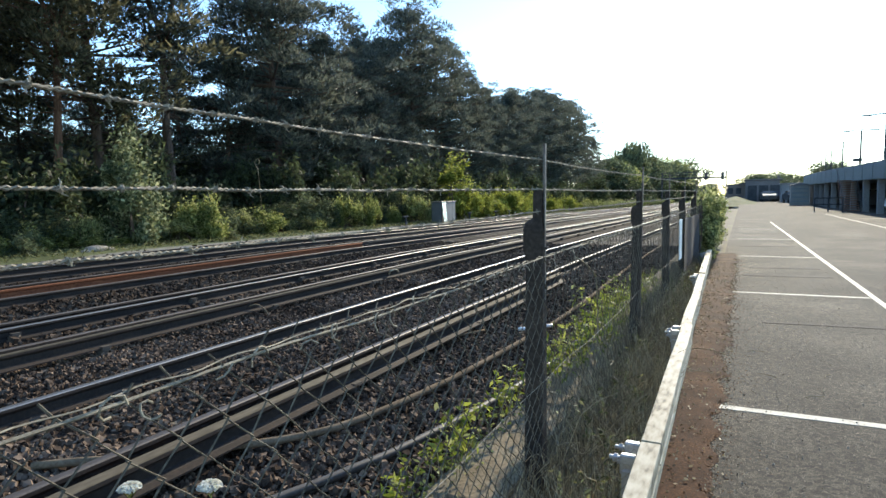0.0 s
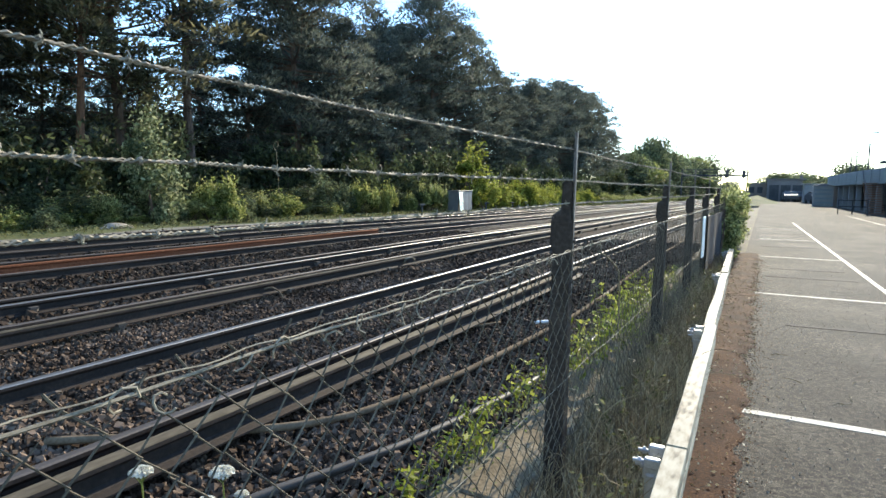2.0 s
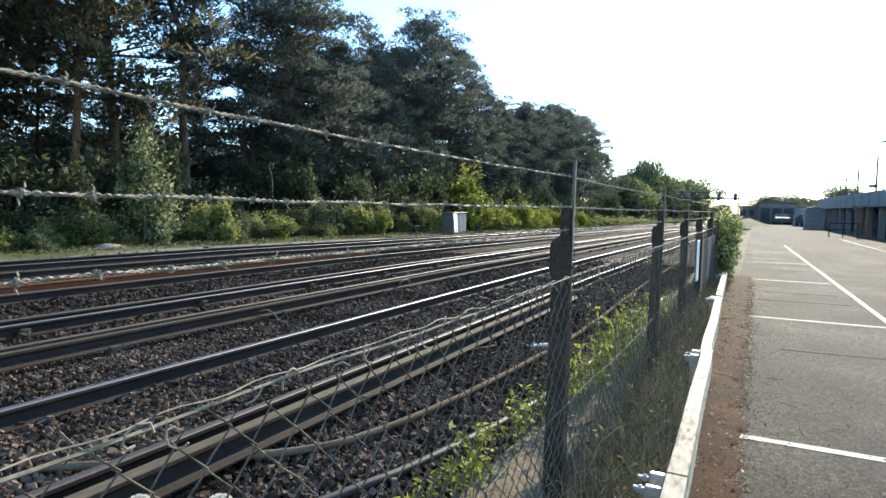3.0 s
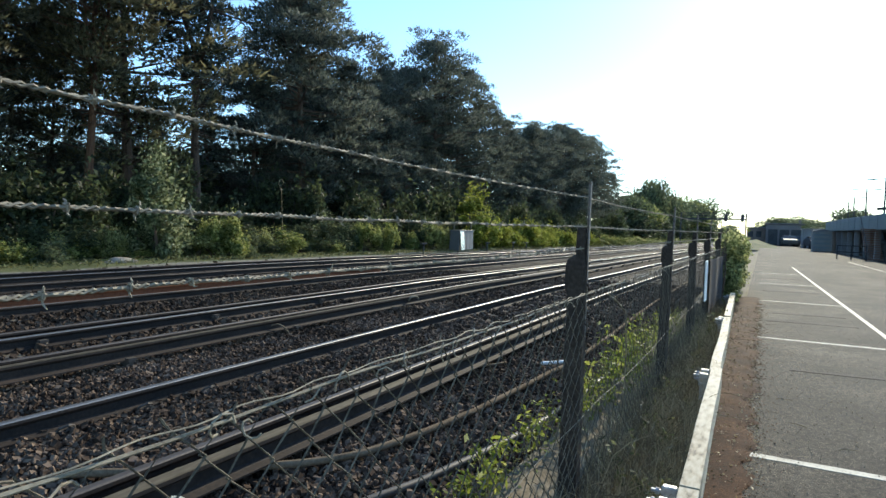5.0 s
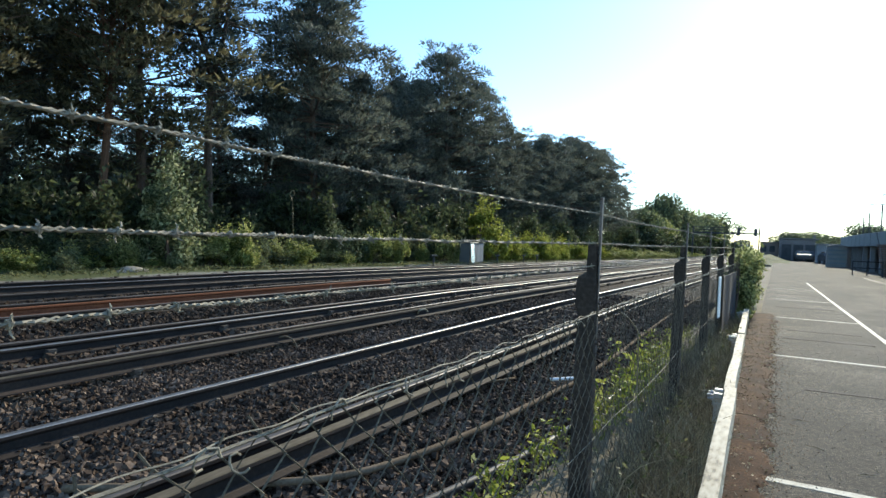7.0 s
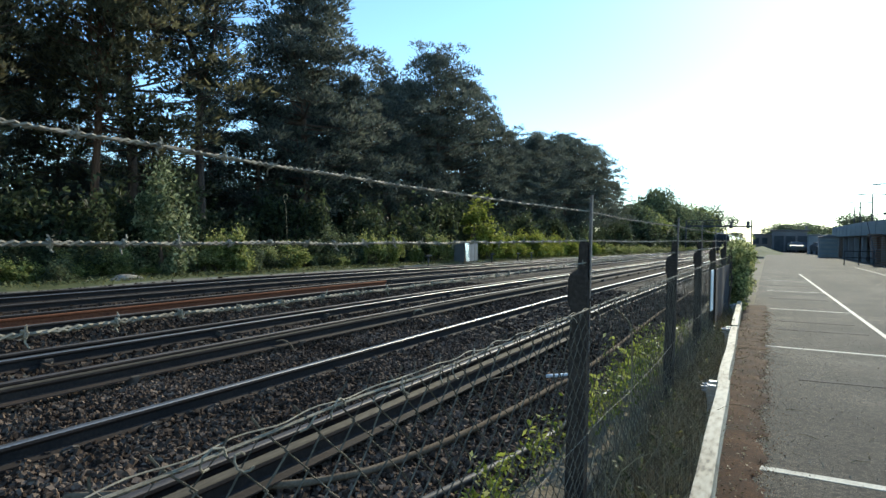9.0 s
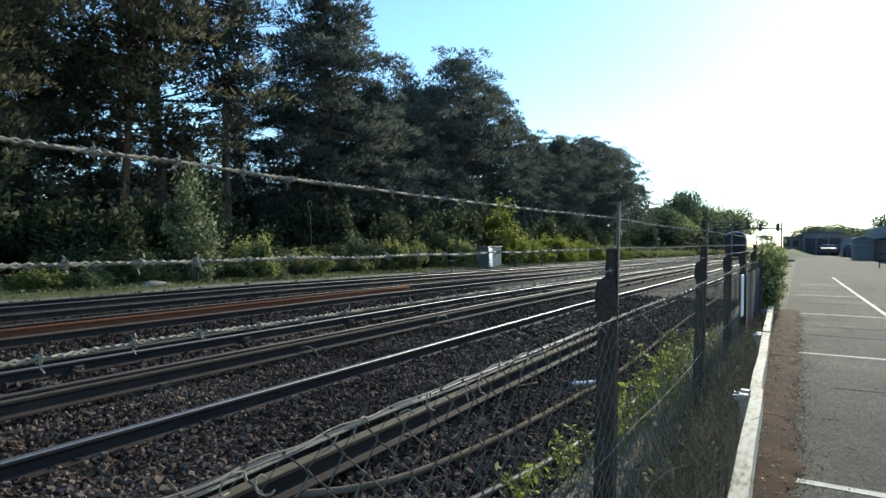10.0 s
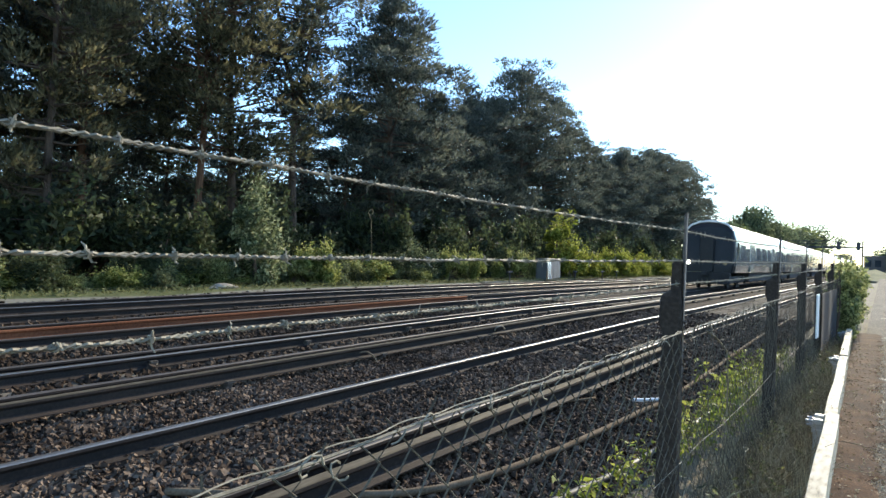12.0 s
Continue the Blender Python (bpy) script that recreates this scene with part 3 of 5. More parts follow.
def barbed(z, index):
    g = Geo()
    rng = random.Random(index)
    ys = np.arange(-0.4, 24, 0.0125)

    def sag(y):
        a = max([p for p in POSTS if p <= y] or [POSTS[0]])
        b = min([p for p in POSTS if p > y] or [y + 1])
        t = (y - a) / max(b - a, 0.1) if y >= POSTS[0] else 0.0
        return -0.02 * 4 * t * (1 - t) * (0.5 if index == 0 else 0.35)

    def mid(y):
        return Vector((FX + 0.022 + 0.004 * math.sin(y * 3 + index), y, z + sag(y) + 0.003 * noise.noise((y * 5, index * 7, 0))))

    near = ys[ys < 9]
    for phase in (0, math.pi):
        g.tube([mid(y) + 0.0024 * Vector((math.cos(y * 210 + phase), 0, math.sin(y * 210 + phase))) for y in near], 0.0021, 4, cap=False)
    g.tube([mid(y) for y in np.arange(9, 24, 0.3)], 0.0035, 4, cap=False)
    part("barbed_wire", g.data("barbed_wire", GALV), fence, "twisted barbed wire strand")
    y = -0.35 + 0.03 * index
    while y < 9:
        part("barb", rng.choice(BARBS), fence, m=Matrix.Translation(mid(y)) @ pose(0, 0, 0, rng.uniform(-25, 25), rng.uniform(0, 360), rng.uniform(-15, 15)))
        y += rng.uniform(0.085, 0.115)


def barb_mesh(seed):
    """A short wire wound round the strand with two points."""
    rng = random.Random(seed)
    b = Geo().tube([Vector((0.0052 * math.cos(q), 0.0022 * (q / 6.28 - 1.2), 0.0052 * math.sin(q))) for q in np.arange(0, 15, 1.2)], 0.0016, 4)
    for s in (1, -1):
        d = Vector((rng.uniform(-0.5, 0.5), rng.uniform(-0.35, 0.35), s)).normalized()
        b.tube([Vector((0, 0, 0)), d * 0.008 + Vector((0.004 * s, 0, 0)), d * rng.uniform(0.013, 0.02)], [0.0017, 0.0016, 0.0008], 4)
    return b.data("barb", GALV)


BARBS = [barb_mesh(k) for k in range(4)]
for k, z in enumerate(WIRE_Z):
    barbed(z, k)


def chain_link(y0, y1, name, cell=0.05, sides=3, r=0.0019):
    """Zigzag wires, each hooked round the next."""
    g = Geo()
    n = int((y1 - y0) / cell)
    rows = int(1.27 / (cell * 2))
    rng = random.Random(int(y0 * 10))
    for k in range(n):
        yc = y0 + k * cell
        pts = []
        for j in range(rows * 2 + 1):
            z = -0.03 + j * 1.243 / (2 * rows)
            side = 1 if (j + k) % 2 else -1
            wob = 0.018 * noise.noise((yc * 1.5, z * 2.5, 0)) + 0.009 * noise.noise((yc * 9, z * 9, 4))
            top = max(0, (z - 0.95) / 0.28)
            bulge = 0.05 * top * noise.noise((yc * 1.1, 0, 8)) if yc < 6 else 0
            pts.append((FX + 0.05 + 0.003 * side + wob + bulge, yc + side * cell * 0.5 + wob * 0.8 + 0.006 * noise.noise((yc * 14, z * 14, 9)), z + 0.006 * noise.noise((yc * 11, z * 11, 2)) + 0.008 * top * noise.noise((yc * 6, 1, 1))))
        if rng.random() < 0.45:
            e = Vector(pts[-1])
            pts.append(tuple(e + Vector((rng.uniform(-0.012, 0.012), rng.uniform(-0.03, 0.03), rng.uniform(0.008, 0.035)))))
        g.tube(pts, r, sides, cap=False)
    part(name, g.data(name, MESH_WIRE), fence, "galvanised diamond mesh")


chain_link(-0.4, 2.95, "mesh_panel", sides=5, r=0.0023)
chain_link(2.98, 6.0, "mesh_panel", r=0.0021)
chain_link(6.03, 8.5, "mesh_panel")
chain_link(8.55, 15.6, "mesh_panel", 0.05)
# line wires that hold the mesh
for z, r in ((1.212, 0.0032), (0.62, 0.0014), (0.08, 0.0014)):
    pts = [(FX + 0.05 + 0.012 * noise.noise((y * 1.3, z, 0)), y, z + 0.006 * noise.noise((y * 2.2, z * 5, 2)) - 0.01 * math.sin((y - 2.98) * math.pi / 3) ** 2) for y in np.arange(-0.4, 16, 0.06)]
    part("line_wire", Geo().tube(pts, r, 5).data("line_wire", GALV), fence, "straining wire")
pts = [(FX + 0.05 + 0.004 * math.sin(y * 37) + 0.012 * noise.noise((y * 1.3, 1.2, 0)), y, 1.216 + 0.005 * math.cos(y * 31) * (0.6 + noise.noise((y * 2, 0, 3)))) for y in np.arange(-0.4, 12, 0.03)]
part("twisted_wire", Geo().tube(pts, 0.0017, 4).data("twisted_wire", GALV), fence, "loose wire wound along the top of the mesh")
# loose bent strands along the top of the mesh
rng2 = random.Random(12)
for k in range(46):
    y = 0.5 + k * 0.12 + rng2.uniform(-0.05, 0.05)
    p = Vector((FX + 0.05, y, 1.212))
    a, turn = rng2.uniform(0, 6.28), rng2.choice((-1, 1)) * rng2.uniform(0.4, 0.9)
    pts = [p + Vector((0, -0.03, -0.025))]
    step = Vector((0.004, 0.014 * math.cos(a), 0.014 * abs(math.sin(a))))
    for q in range(rng2.randint(3, 7)):
        pts.append(pts[-1] + step)
        step = Matrix.Rotation(turn, 3, "X") @ step + Vector((rng2.uniform(-0.004, 0.004), rng2.uniform(-0.004, 0.004), 0))
    part("loose_strand", Geo().tube(pts, 0.0021, 5).data("loose_strand", GALV), fence, "bent loose wire strand")

# dark screening sheet on the far bays, with a white sign beside it
g = Geo()
ys = np.arange(9.95, 15.7, 0.25)
v = [(FX + 0.075 + 0.012 * math.sin(y * 4) + dx, y, z) for y in ys for dx, z in ((0, -0.03), (0.004, 1.1 - 0.01 * (y - 9.95)), (0.012, 1.1 - 0.01 * (y - 9.95)), (0.008, -0.03))]
f = [(4 * k + i, 4 * k + (i + 1) % 4, 4 * k + 4 + (i + 1) % 4, 4 * k + 4 + i) for k in range(len(ys) - 1) for i in range(4)]
part("screen_sheet", g.add(v, f).data("screen_sheet", SHEET), fence, "dark grey screening sheet")
g = Geo().box(FX + 0.06, FX + 0.075, -0.11, 0.11, 0.55, 1.12, bevel=0.003)
sign = tagged(part("fence_sign", g.data("fence_sign", WHITE_PAINT), m=pose(0.02, 9.35, 0, 0, 0, -2)), "white rectangular sign tied to the fence", "sign")

# ---- crash barrier ----
barrier = thing("crash_barrier", "weathered white painted steel crash barrier beside the fence", "barrier")


def beam(y0, y1, xa, xb, drop):
    """An open box beam: flat top, folded lips on both sides."""
    prof = [(-0.039, 0.0), (-0.042, -0.004), (-0.042, -0.07), (-0.033, -0.085), (-0.042, -0.1), (-0.042, -0.15), (-0.038, -0.15), (-0.030, -0.09),
            (0.030, -0.09), (0.038, -0.15), (0.042, -0.15), (0.042, -0.1), (0.033, -0.085), (0.042, -0.07), (0.042, -0.004), (0.039, 0.0)]
    n = max(2, int((y1 - y0) / 0.3))
    st = []
    for k in range(n + 1):
        y = y0 + (y1 - y0) * k / n
        st.append((xa + (xb - xa) * k / n + 0.009 * noise.noise((y * 0.9, 0, 4)), y, 0.42 - drop + 0.007 * noise.noise((y * 1.5, 3, 0))))
    return part("beam", Geo().sweep(prof, st).data("beam", WHITE_STEEL), barrier)


def bar_x(y):
    return 0.36 - 0.022 * (y - 2.3)


for y0, y1, d in ((-2.5, 2.86, 0.004), (2.87, 5.45, 0.0), (5.46, 9.0, 0.022), (9.01, 12.6, 0.01)):
    beam(y0, y1, bar_x(y0) - (0.012 if y0 > 5 else 0), bar_x(y1) - (0.006 if y0 > 5 else 0), d)
BRACKET = Geo()
BRACKET.box(-0.13, -0.04, -0.035, 0.035, 0.26, 0.33, bevel=0.006).box(-0.12, -0.05, -0.085, -0.05, 0.33, 0.375, bevel=0.006).box(-0.12, -0.05, 0.03, 0.07, 0.335, 0.385, bevel=0.006)
BRACKET.box(-0.12, -0.05, -0.045, 0.045, -0.2, 0.29, bevel=0.008)
for dy, z in ((-0.07, 0.355), (0.055, 0.35), (0.0, 0.31)):
    BRACKET.tube([(-0.165, dy, z), (-0.11, dy, z)], 0.009, 8)
    BRACKET.tube([(-0.145, dy, z), (-0.13, dy, z)], 0.017, 6)
BRACKET_ME = BRACKET.data("bracket", BOLT)
for y in (-0.6, 2.87, 5.46, 9.0, 12.3):
    part("bracket", BRACKET_ME, barrier, "bolted galvanised bracket and post", pose(bar_x(y), y, 0, 0, 0, 0))


# ---- trees ----
def blades(name, centres, ways, length, wide, mat, rng):
    """Needle tufts: one slim blade at each centre, pointing its own way."""
    c, a = np.asarray(centres), np.asarray(ways)
    n = len(c)
    a = a / (np.linalg.norm(a, axis=1, keepdims=True) + 1e-9)
    b = np.cross(a, rng.normal(size=(n, 3)))
    b /= np.linalg.norm(b, axis=1, keepdims=True) + 1e-9
    ln = (np.asarray(length) * rng.uniform(0.6, 1.3, n))[:, None]
    w = (np.asarray(wide) * rng.uniform(0.7, 1.3, n))[:, None]
    v = np.stack([c - a * ln * 0.4 + b * w, c - a * ln * 0.3 - b * w, c + a * ln * 0.6], 1).reshape(-1, 3)
    me = bpy.data.meshes.new(name)
    me.vertices.add(3 * n)
    me.vertices.foreach_set("co", v.astype(np.float32).ravel())
    me.loops.add(3 * n)
    me.loops.foreach_set("vertex_index", np.arange(3 * n, dtype=np.int32))
    me.polygons.add(n)
    me.polygons.foreach_set("loop_start", np.arange(0, 3 * n, 3, dtype=np.int32))
    me.materials.append(mat)
    me.update(calc_edges=True)
    return me


def pine_data(seed, height, base, outline, storey, per_storey, tufts, mat, bark, forks=(), twigs=0, pad=0.75):
    """A pine: stems, limbs in uneven storeys, and cushions of needles on the outer limbs.
    outline: crown radius at even steps from the base of the crown to its top; forks: stems (height where it leaves, sideways x, y, top)."""
    rng = np.random.default_rng(seed)
    wood = Geo()
    r0 = 0.0125 * height
    lean = [float(q) for q in rng.uniform(-0.015, 0.015, 2)]
    top = forks[0][0] if forks else height * 0.97

    def spine(z):
        return Vector((lean[0] * z + 0.14 * math.sin(z * 0.33 + seed), lean[1] * z + 0.14 * math.cos(z * 0.29 + seed), z))

    zs = [float(z) for z in np.linspace(-0.4, top, 12)]
    wood.tube([spine(z) for z in zs], [r0 * (1.12 - 0.98 * max(0, z) / height) for z in zs], 9)
    stems = []
    for z0, dx, dy, z1 in forks:
        p0, n = spine(z0), 8
        pts = [p0 + Vector((dx * (k / n) ** 0.75 + 0.12 * math.sin(k * 1.3 + dx), dy * (k / n) ** 0.75 + 0.1 * math.cos(k * 1.7 + dy), (z1 - z0) * k / n)) for k in range(n + 1)]
        wood.tube(pts, [r0 * (0.62 - 0.55 * k / n) for k in range(n + 1)], 7)
        stems.append((z0, z1, pts))

    def at(z):
        fit = [q for q in stems if q[0] + 0.3 < z <= q[1]]
        if fit:
            z0, z1, pts = fit[rng.integers(len(fit))]
            k = (z - z0) / (z1 - z0) * (len(pts) - 1)
            i = min(len(pts) - 2, int(k))
            return pts[i].lerp(pts[i + 1], k - i)
        return spine(min(z, top))

    cs, ws, cores = [], [], []
    z = base
    while z < height:
        t = (z - base) / (height - base)
        k = t * (len(outline) - 1)
        i = min(len(outline) - 2, int(k))
        reach = outline[i] + (outline[i + 1] - outline[i]) * (k - i)
        for _ in range(rng.integers(per_storey[0], per_storey[1] + 1)):
            az, ln = float(rng.uniform(0, 2 * math.pi)), float(reach * rng.uniform(0.62, 1.1))
            up = float(rng.uniform(-0.12, 0.2) + 0.35 * t)
            p0 = at(z + rng.uniform(-0.2, 0.2))
            d = Vector((math.cos(az), math.sin(az), up))
            mid = p0 + d * ln * 0.55 + Vector((rng.normal(0, 0.1), rng.normal(0, 0.1), -0.04 * ln))
            end = p0 + d * ln + Vector((0, 0, 0.05 * ln))
            wood.tube([p0, mid, end], [0.035 + 0.011 * ln, 0.03, 0.01], 4)
            for _ in range(max(2, int(round(1.0 + 0.75 * ln)))):
                u = rng.uniform(0.35, 1.02)
                q = p0.lerp(mid, u / 0.55) if u < 0.55 else mid.lerp(end, (u - 0.55) / 0.45)
                r = pad * rng.uniform(0.65, 1.25) * (1.0 if ln > 1.2 else 0.7)
                q = np.array(q) + rng.normal(size=3) * (0.3 * r + 0.1 * ln, 0.3 * r + 0.1 * ln, 0.34)
                n = int(tufts * (r / pad) ** 2)
                dirs = rng.normal(size=(n, 3))
                dirs /= np.linalg.norm(dirs, axis=1, keepdims=True)
                dirs[:, 2] = np.where(dirs[:, 2] < -0.25, -dirs[:, 2], dirs[:, 2])
                rad = r * rng.uniform(0.35, 1.0, (n, 1)) ** 0.6 * (1 + 0.25 * np.sin(5 * dirs[:, :1] + 4 * dirs[:, 1:2] + q[2]))
                cs.append(q + dirs * rad * (1, 1, 0.72))
                ws.append(dirs * (1, 1, 0.7) + np.array((0.25 * d.x, 0.25 * d.y, 0.45)) + rng.normal(0, 0.35, (n, 3)))
        for _ in range(twigs):
            az, ln = float(rng.uniform(0, 6.28)), float(rng.uniform(0.8, 2.2))
            p = at(rng.uniform(base * 0.6, base + 2))
            pts = [p]
            d = Vector((math.cos(az), math.sin(az), rng.uniform(-0.3, 0.4)))
            for _ in range(4):
                pts.append(pts[-1] + d * ln / 4)
                d = d + Vector(rng.normal(0, 0.3, 3))
            wood.tube(pts, [0.035, 0.028, 0.02, 0.014, 0.006], 4)
        z += storey * rng.uniform(0.6, 1.4) * (1 - 0.35 * t)
    c, w = np.concatenate(cs), np.concatenate(ws)
    return height, wood.data("trunk", bark), blades("crown", c, w, 0.27, 0.045, mat, rng)


PINES = [
    # dense spire, broad at the shoulders
    pine_data(1, 18, 3.4, (2.2, 4.2, 5.0, 4.6, 3.6, 2.5, 1.5, 0.6), 0.5, (4, 5), 112, PINE, BARK),
    # forked and open, its needles high up
    pine_data(2, 18, 8.6, (1.2, 2.4, 3.3, 3.6, 3.3, 2.0), 0.5, (3, 5), 56, PINE, BARK, ((9.4, -0.3, -1.5, 16.5), (9.4, 0.2, 1.4, 17.3), (11.5, 0.3, 0.3, 16.0)), 3, 0.6),
    # rounded and layered
    pine_data(3, 17, 3.8, (2.0, 3.8, 4.8, 4.9, 4.6, 3.9, 2.6, 1.1), 0.55, (3, 5), 96, PINE, BARK),
    # red-barked, several thin stems, olive needles
    pine_data(4, 16, 8.8, (2.0, 3.4, 4.2, 3.8, 2.0), 0.55, (3, 5), 54, PINE_OLIVE, BARK_RED, ((7.8, 0.2, -0.9, 14), (7.8, -0.2, 0.1, 15.2), (7.8, 0.3, 1.0, 14.2)), 2, 0.65),
    # wide flat-topped pine with separate shelves
    pine_data(5, 17, 4.2, (2.0, 3.6, 4.7, 4.4, 4.6, 3.6, 3.0, 1.3), 0.8, (4, 6), 92, PINE, BARK, pad=0.8),
    # narrow
    pine_data(6, 17, 3.0, (1.8, 3.1, 3.2, 2.8, 2.2, 1.5, 0.6), 0.52, (3, 5), 70, PINE, BARK),
    # half shaded, olive, foliage down the stem
    pine_data(7, 15, 3.4, (2.2, 3.2, 3.8, 3.9, 3.4, 2.2, 0.9), 0.6, (3, 5), 66, PINE_OLIVE, BARK, (), 1, 0.7),
]


def pine(kind, x, y, height, turn, label, z=0.0, wide=1.0):
    h, tm, cm = PINES[kind]
    s = height / h
    t = thing("pine_tree", label, "tree", "pines along the line", m=pose(x, y, z - 0.2, 0, 0, turn))
    t.scale = (s * wide, s * wide, s)
    part("trunk", tm, t)
    part("crown", cm, t)
    return t


LBL = ("tall dark green pine with dense ragged branches", "tall forked pine with an open crown", "pine with reddish bark and olive needles", "rounded dark green pine with layered shelves")
ROW = [  # kind, x, y, height, turn, wide, label
    (4, -27, -3, 16, 33, 1.0, 3), (6, -25, 1.5, 15.5, 80, 1.0, 2), (3, -25.5, 5.2, 16.5, 20, 1.0, 2), (6, -24.5, 9.4, 15.5, 200, 0.95, 2), (3, -27.5, 11.6, 18.0, 300, 1.0, 2),
    (3, -25.0, 15.7, 16.0, 0, 0.95, 2), (1, -25.0, 21.4, 18.2, 0, 1.1, 1),
    (0, -25.0, 29.0, 18.0, 60, 1.18, 0), (5, -26.4, 26.4, 12.2, 160, 1.1, 0), (2, -25.0, 33.6, 12.6, 250, 0.85, 3), (5, -25.2, 38.0, 14.7, 330, 1.1, 0),
    (4, -25.0, 45.6, 17.9, 15, 0.95, 3), (2, -25.2, 42.0, 14.2, 75, 0.8, 3), (4, -25.4, 51.5, 17.0, 115, 0.95, 3), (2, -25.2, 57.0, 14.3, 190, 1.0, 3), (0, -25.6, 63.0, 13.9, 240, 1.1, 0),
    (2, -25.0, 69.5, 14.3, 280, 1.1, 3), (4, -25.6, 76, 15.3, 35, 1.1, 3), (2, -25.0, 83, 16.6, 95, 1.1, 3), (2, -25.5, 90, 16.9, 145, 1.1, 3), (4, -25.0, 97, 16.8, 215, 1.1, 3), (5, -25.3, 106, 16.6, 265, 1.1, 0), (2, -25.0, 113, 12.8, 310, 1.0, 3),
    (6, -26.8, 18.5, 16.8, 10, 1.3, 2), (0, -29.5, 12.6, 18.5, 100, 0.85, 0), (2, -29.5, 7.6, 18.0, 30, 0.95, 3), (4, -29, 3.0, 17.5, 200, 0.95, 3), (2, -31, 17.6, 11, 60, 0.9, 3),
    (5, -29.5, 25.6, 10.0, 45, 1.7, 0), (5, -28.2, 20.6, 8.0, 145, 1.5, 0), (0, -29.5, 34.5, 14.0, 20, 1.0, 0), (2, -29.0, 45, 15.0, 210, 1.1, 3), (2, -28, 0, 12, 60, 1.0, 3),
    # the second row
    (2, -33, 41, 13.5, 140, 1.2, 3), (2, -32, 49, 14.5, 200, 1.2, 3), (0, -32, 57.5, 14.5, 240, 1.2, 0), (2, -33, 68, 14.5, 320, 1.3, 3), (4, -31, 78, 15, 0, 1.2, 3), (2, -31, 88, 16, 44, 1.2, 3), (2, -31, 98, 17, 71, 1.2, 3), (4, -31, 108, 17, 99, 1.2, 3),
    (5, -32, 35.5, 13.0, 20, 1.3, 0), (5, -33, 29, 7.5, 60, 1.4, 0), (5, -34, 23, 8.5, 10, 1.4, 0), (6, -32, 14, 12.5, 170, 1.1, 2), (6, -33, 7, 13.5, 70, 1.2, 2), (4, -32, 1, 15, 170, 1.1, 3), (2, -36, -6, 13, 33, 1.3, 3),
]
for kind, x, y, h, turn, wide, lb in ROW:
    pine(kind, x, y, h, turn, LBL[lb], fall(y), wide)


def crown_points(rng, blobs, n):
    """Points near the skins of several lumps (x, y, z, radius)."""
    out = []
    total = sum(b[3] ** 2 for b in blobs)
    for x, y, z, r in blobs:
        k = int(n * r * r / total)
        d = rng.normal(size=(k, 3))
        d /= np.linalg.norm(d, axis=1, keepdims=True)
        rr = r * rng.uniform(0.55, 1.08, (k, 1)) * (1 + 0.22 * np.sin(d[:, :1] * 7 + x * 3) * np.cos(d[:, 1:2] * 6 + z))
        out.append(np.array((x, y, z)) + d * rr * (1, 1, 0.85))
    return np.concatenate(out)


def bush_data(seed, w, h, n, leaf, mat, lumps=9, thin=0.5, points=4):
    rng = np.random.default_rng(seed)
    blobs = []
    for k in range(lumps):
        a, r = rng.uniform(0, 6.28), w * 0.42 * rng.uniform(0, 1) ** 0.5
        z = h * rng.uniform(0.12, 0.78) * (1 - 0.35 * r / (w * 0.42))
        blobs.append((r * math.cos(a), r * math.sin(a), z, rng.uniform(0.1, 0.22) * min(w, h)))
    c = crown_points(rng, blobs, n)
    shoots = rng.integers(0, len(c), n // 9)
    extra = np.repeat(c[shoots], 4, 0) + np.tile(np.linspace(0.0, 0.26 * h, 4), len(shoots))[:, None] * np.array((0.25, 0.25, 1.0)) * rng.uniform(0.3, 1.2, (len(shoots) * 4, 3))
    c = np.concatenate([c, extra])
    c[:, 2] = np.maximum(c[:, 2], 0.02)
    stems = Geo()
    for k in range(7):
        b = blobs[k % len(blobs)]
        stems.tube([(0.08 * math.cos(k), 0.08 * math.sin(k), -0.15), (b[0] * 0.5, b[1] * 0.5, b[2] * 0.6), b[:3]], [0.03 * h / 2, 0.02 * h / 2, 0.006], 5)
    return stems.data("stems", BARK), triangles("leaves", c, leaf, mat, rng, 0.1, thin, points)


def plant(name, data, x, y, z, turn, s, label, category, group="", sz=None):
    t = thing(name, label, category, group, m=pose(x, y, z, 0, 0, turn))
    t.scale = (s, s, sz or s)
    for me in data[0] if isinstance(data[0], list) else [data[0]]:
        part("stem", me, t)
    part("leaves", data[1], t)
    return t


SHRUB_G = [bush_data(20 + k, 2.6, 1.6, 4200, 0.115, LEAF_GREEN, 17) for k in range(3)]
SHRUB_V = [bush_data(24 + k, 2.2, 1.9, 3600, 0.1, (LEAF_HEDGE, LEAF_MID)[k % 2], 15) for k in range(4)]
SHRUB_B = [bush_data(30 + k, 2.4, 1.9, 3400, 0.12, LEAF_BRIGHT, 11) for k in range(2)]
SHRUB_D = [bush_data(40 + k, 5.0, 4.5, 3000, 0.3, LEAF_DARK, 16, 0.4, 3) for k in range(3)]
SHRUB_T = bush_data(50, 2.1, 4.3, 6500, 0.15, LEAF_GREY, 20)
SHRUB_L = bush_data(51, 1.5, 4.4, 2600, 0.16, LEAF_BRIGHT, 9)
rs = random.Random(7)
for k in range(34):         # low green shrubs in front of the trees
    y = 2 + k * 1.05 + rs.uniform(-0.4, 0.4)
    plant("shrub", (SHRUB_G + SHRUB_V)[(k * 4) % 7], -18.3 + rs.uniform(-1.4, 0.6), y, -0.05, rs.uniform(0, 360), rs.uniform(0.5, 1.2), "low green leafy shrub on the verge", "shrub", "verge shrubs", rs.choice((0.35, 0.5, 0.6, 0.8, 1.15)))
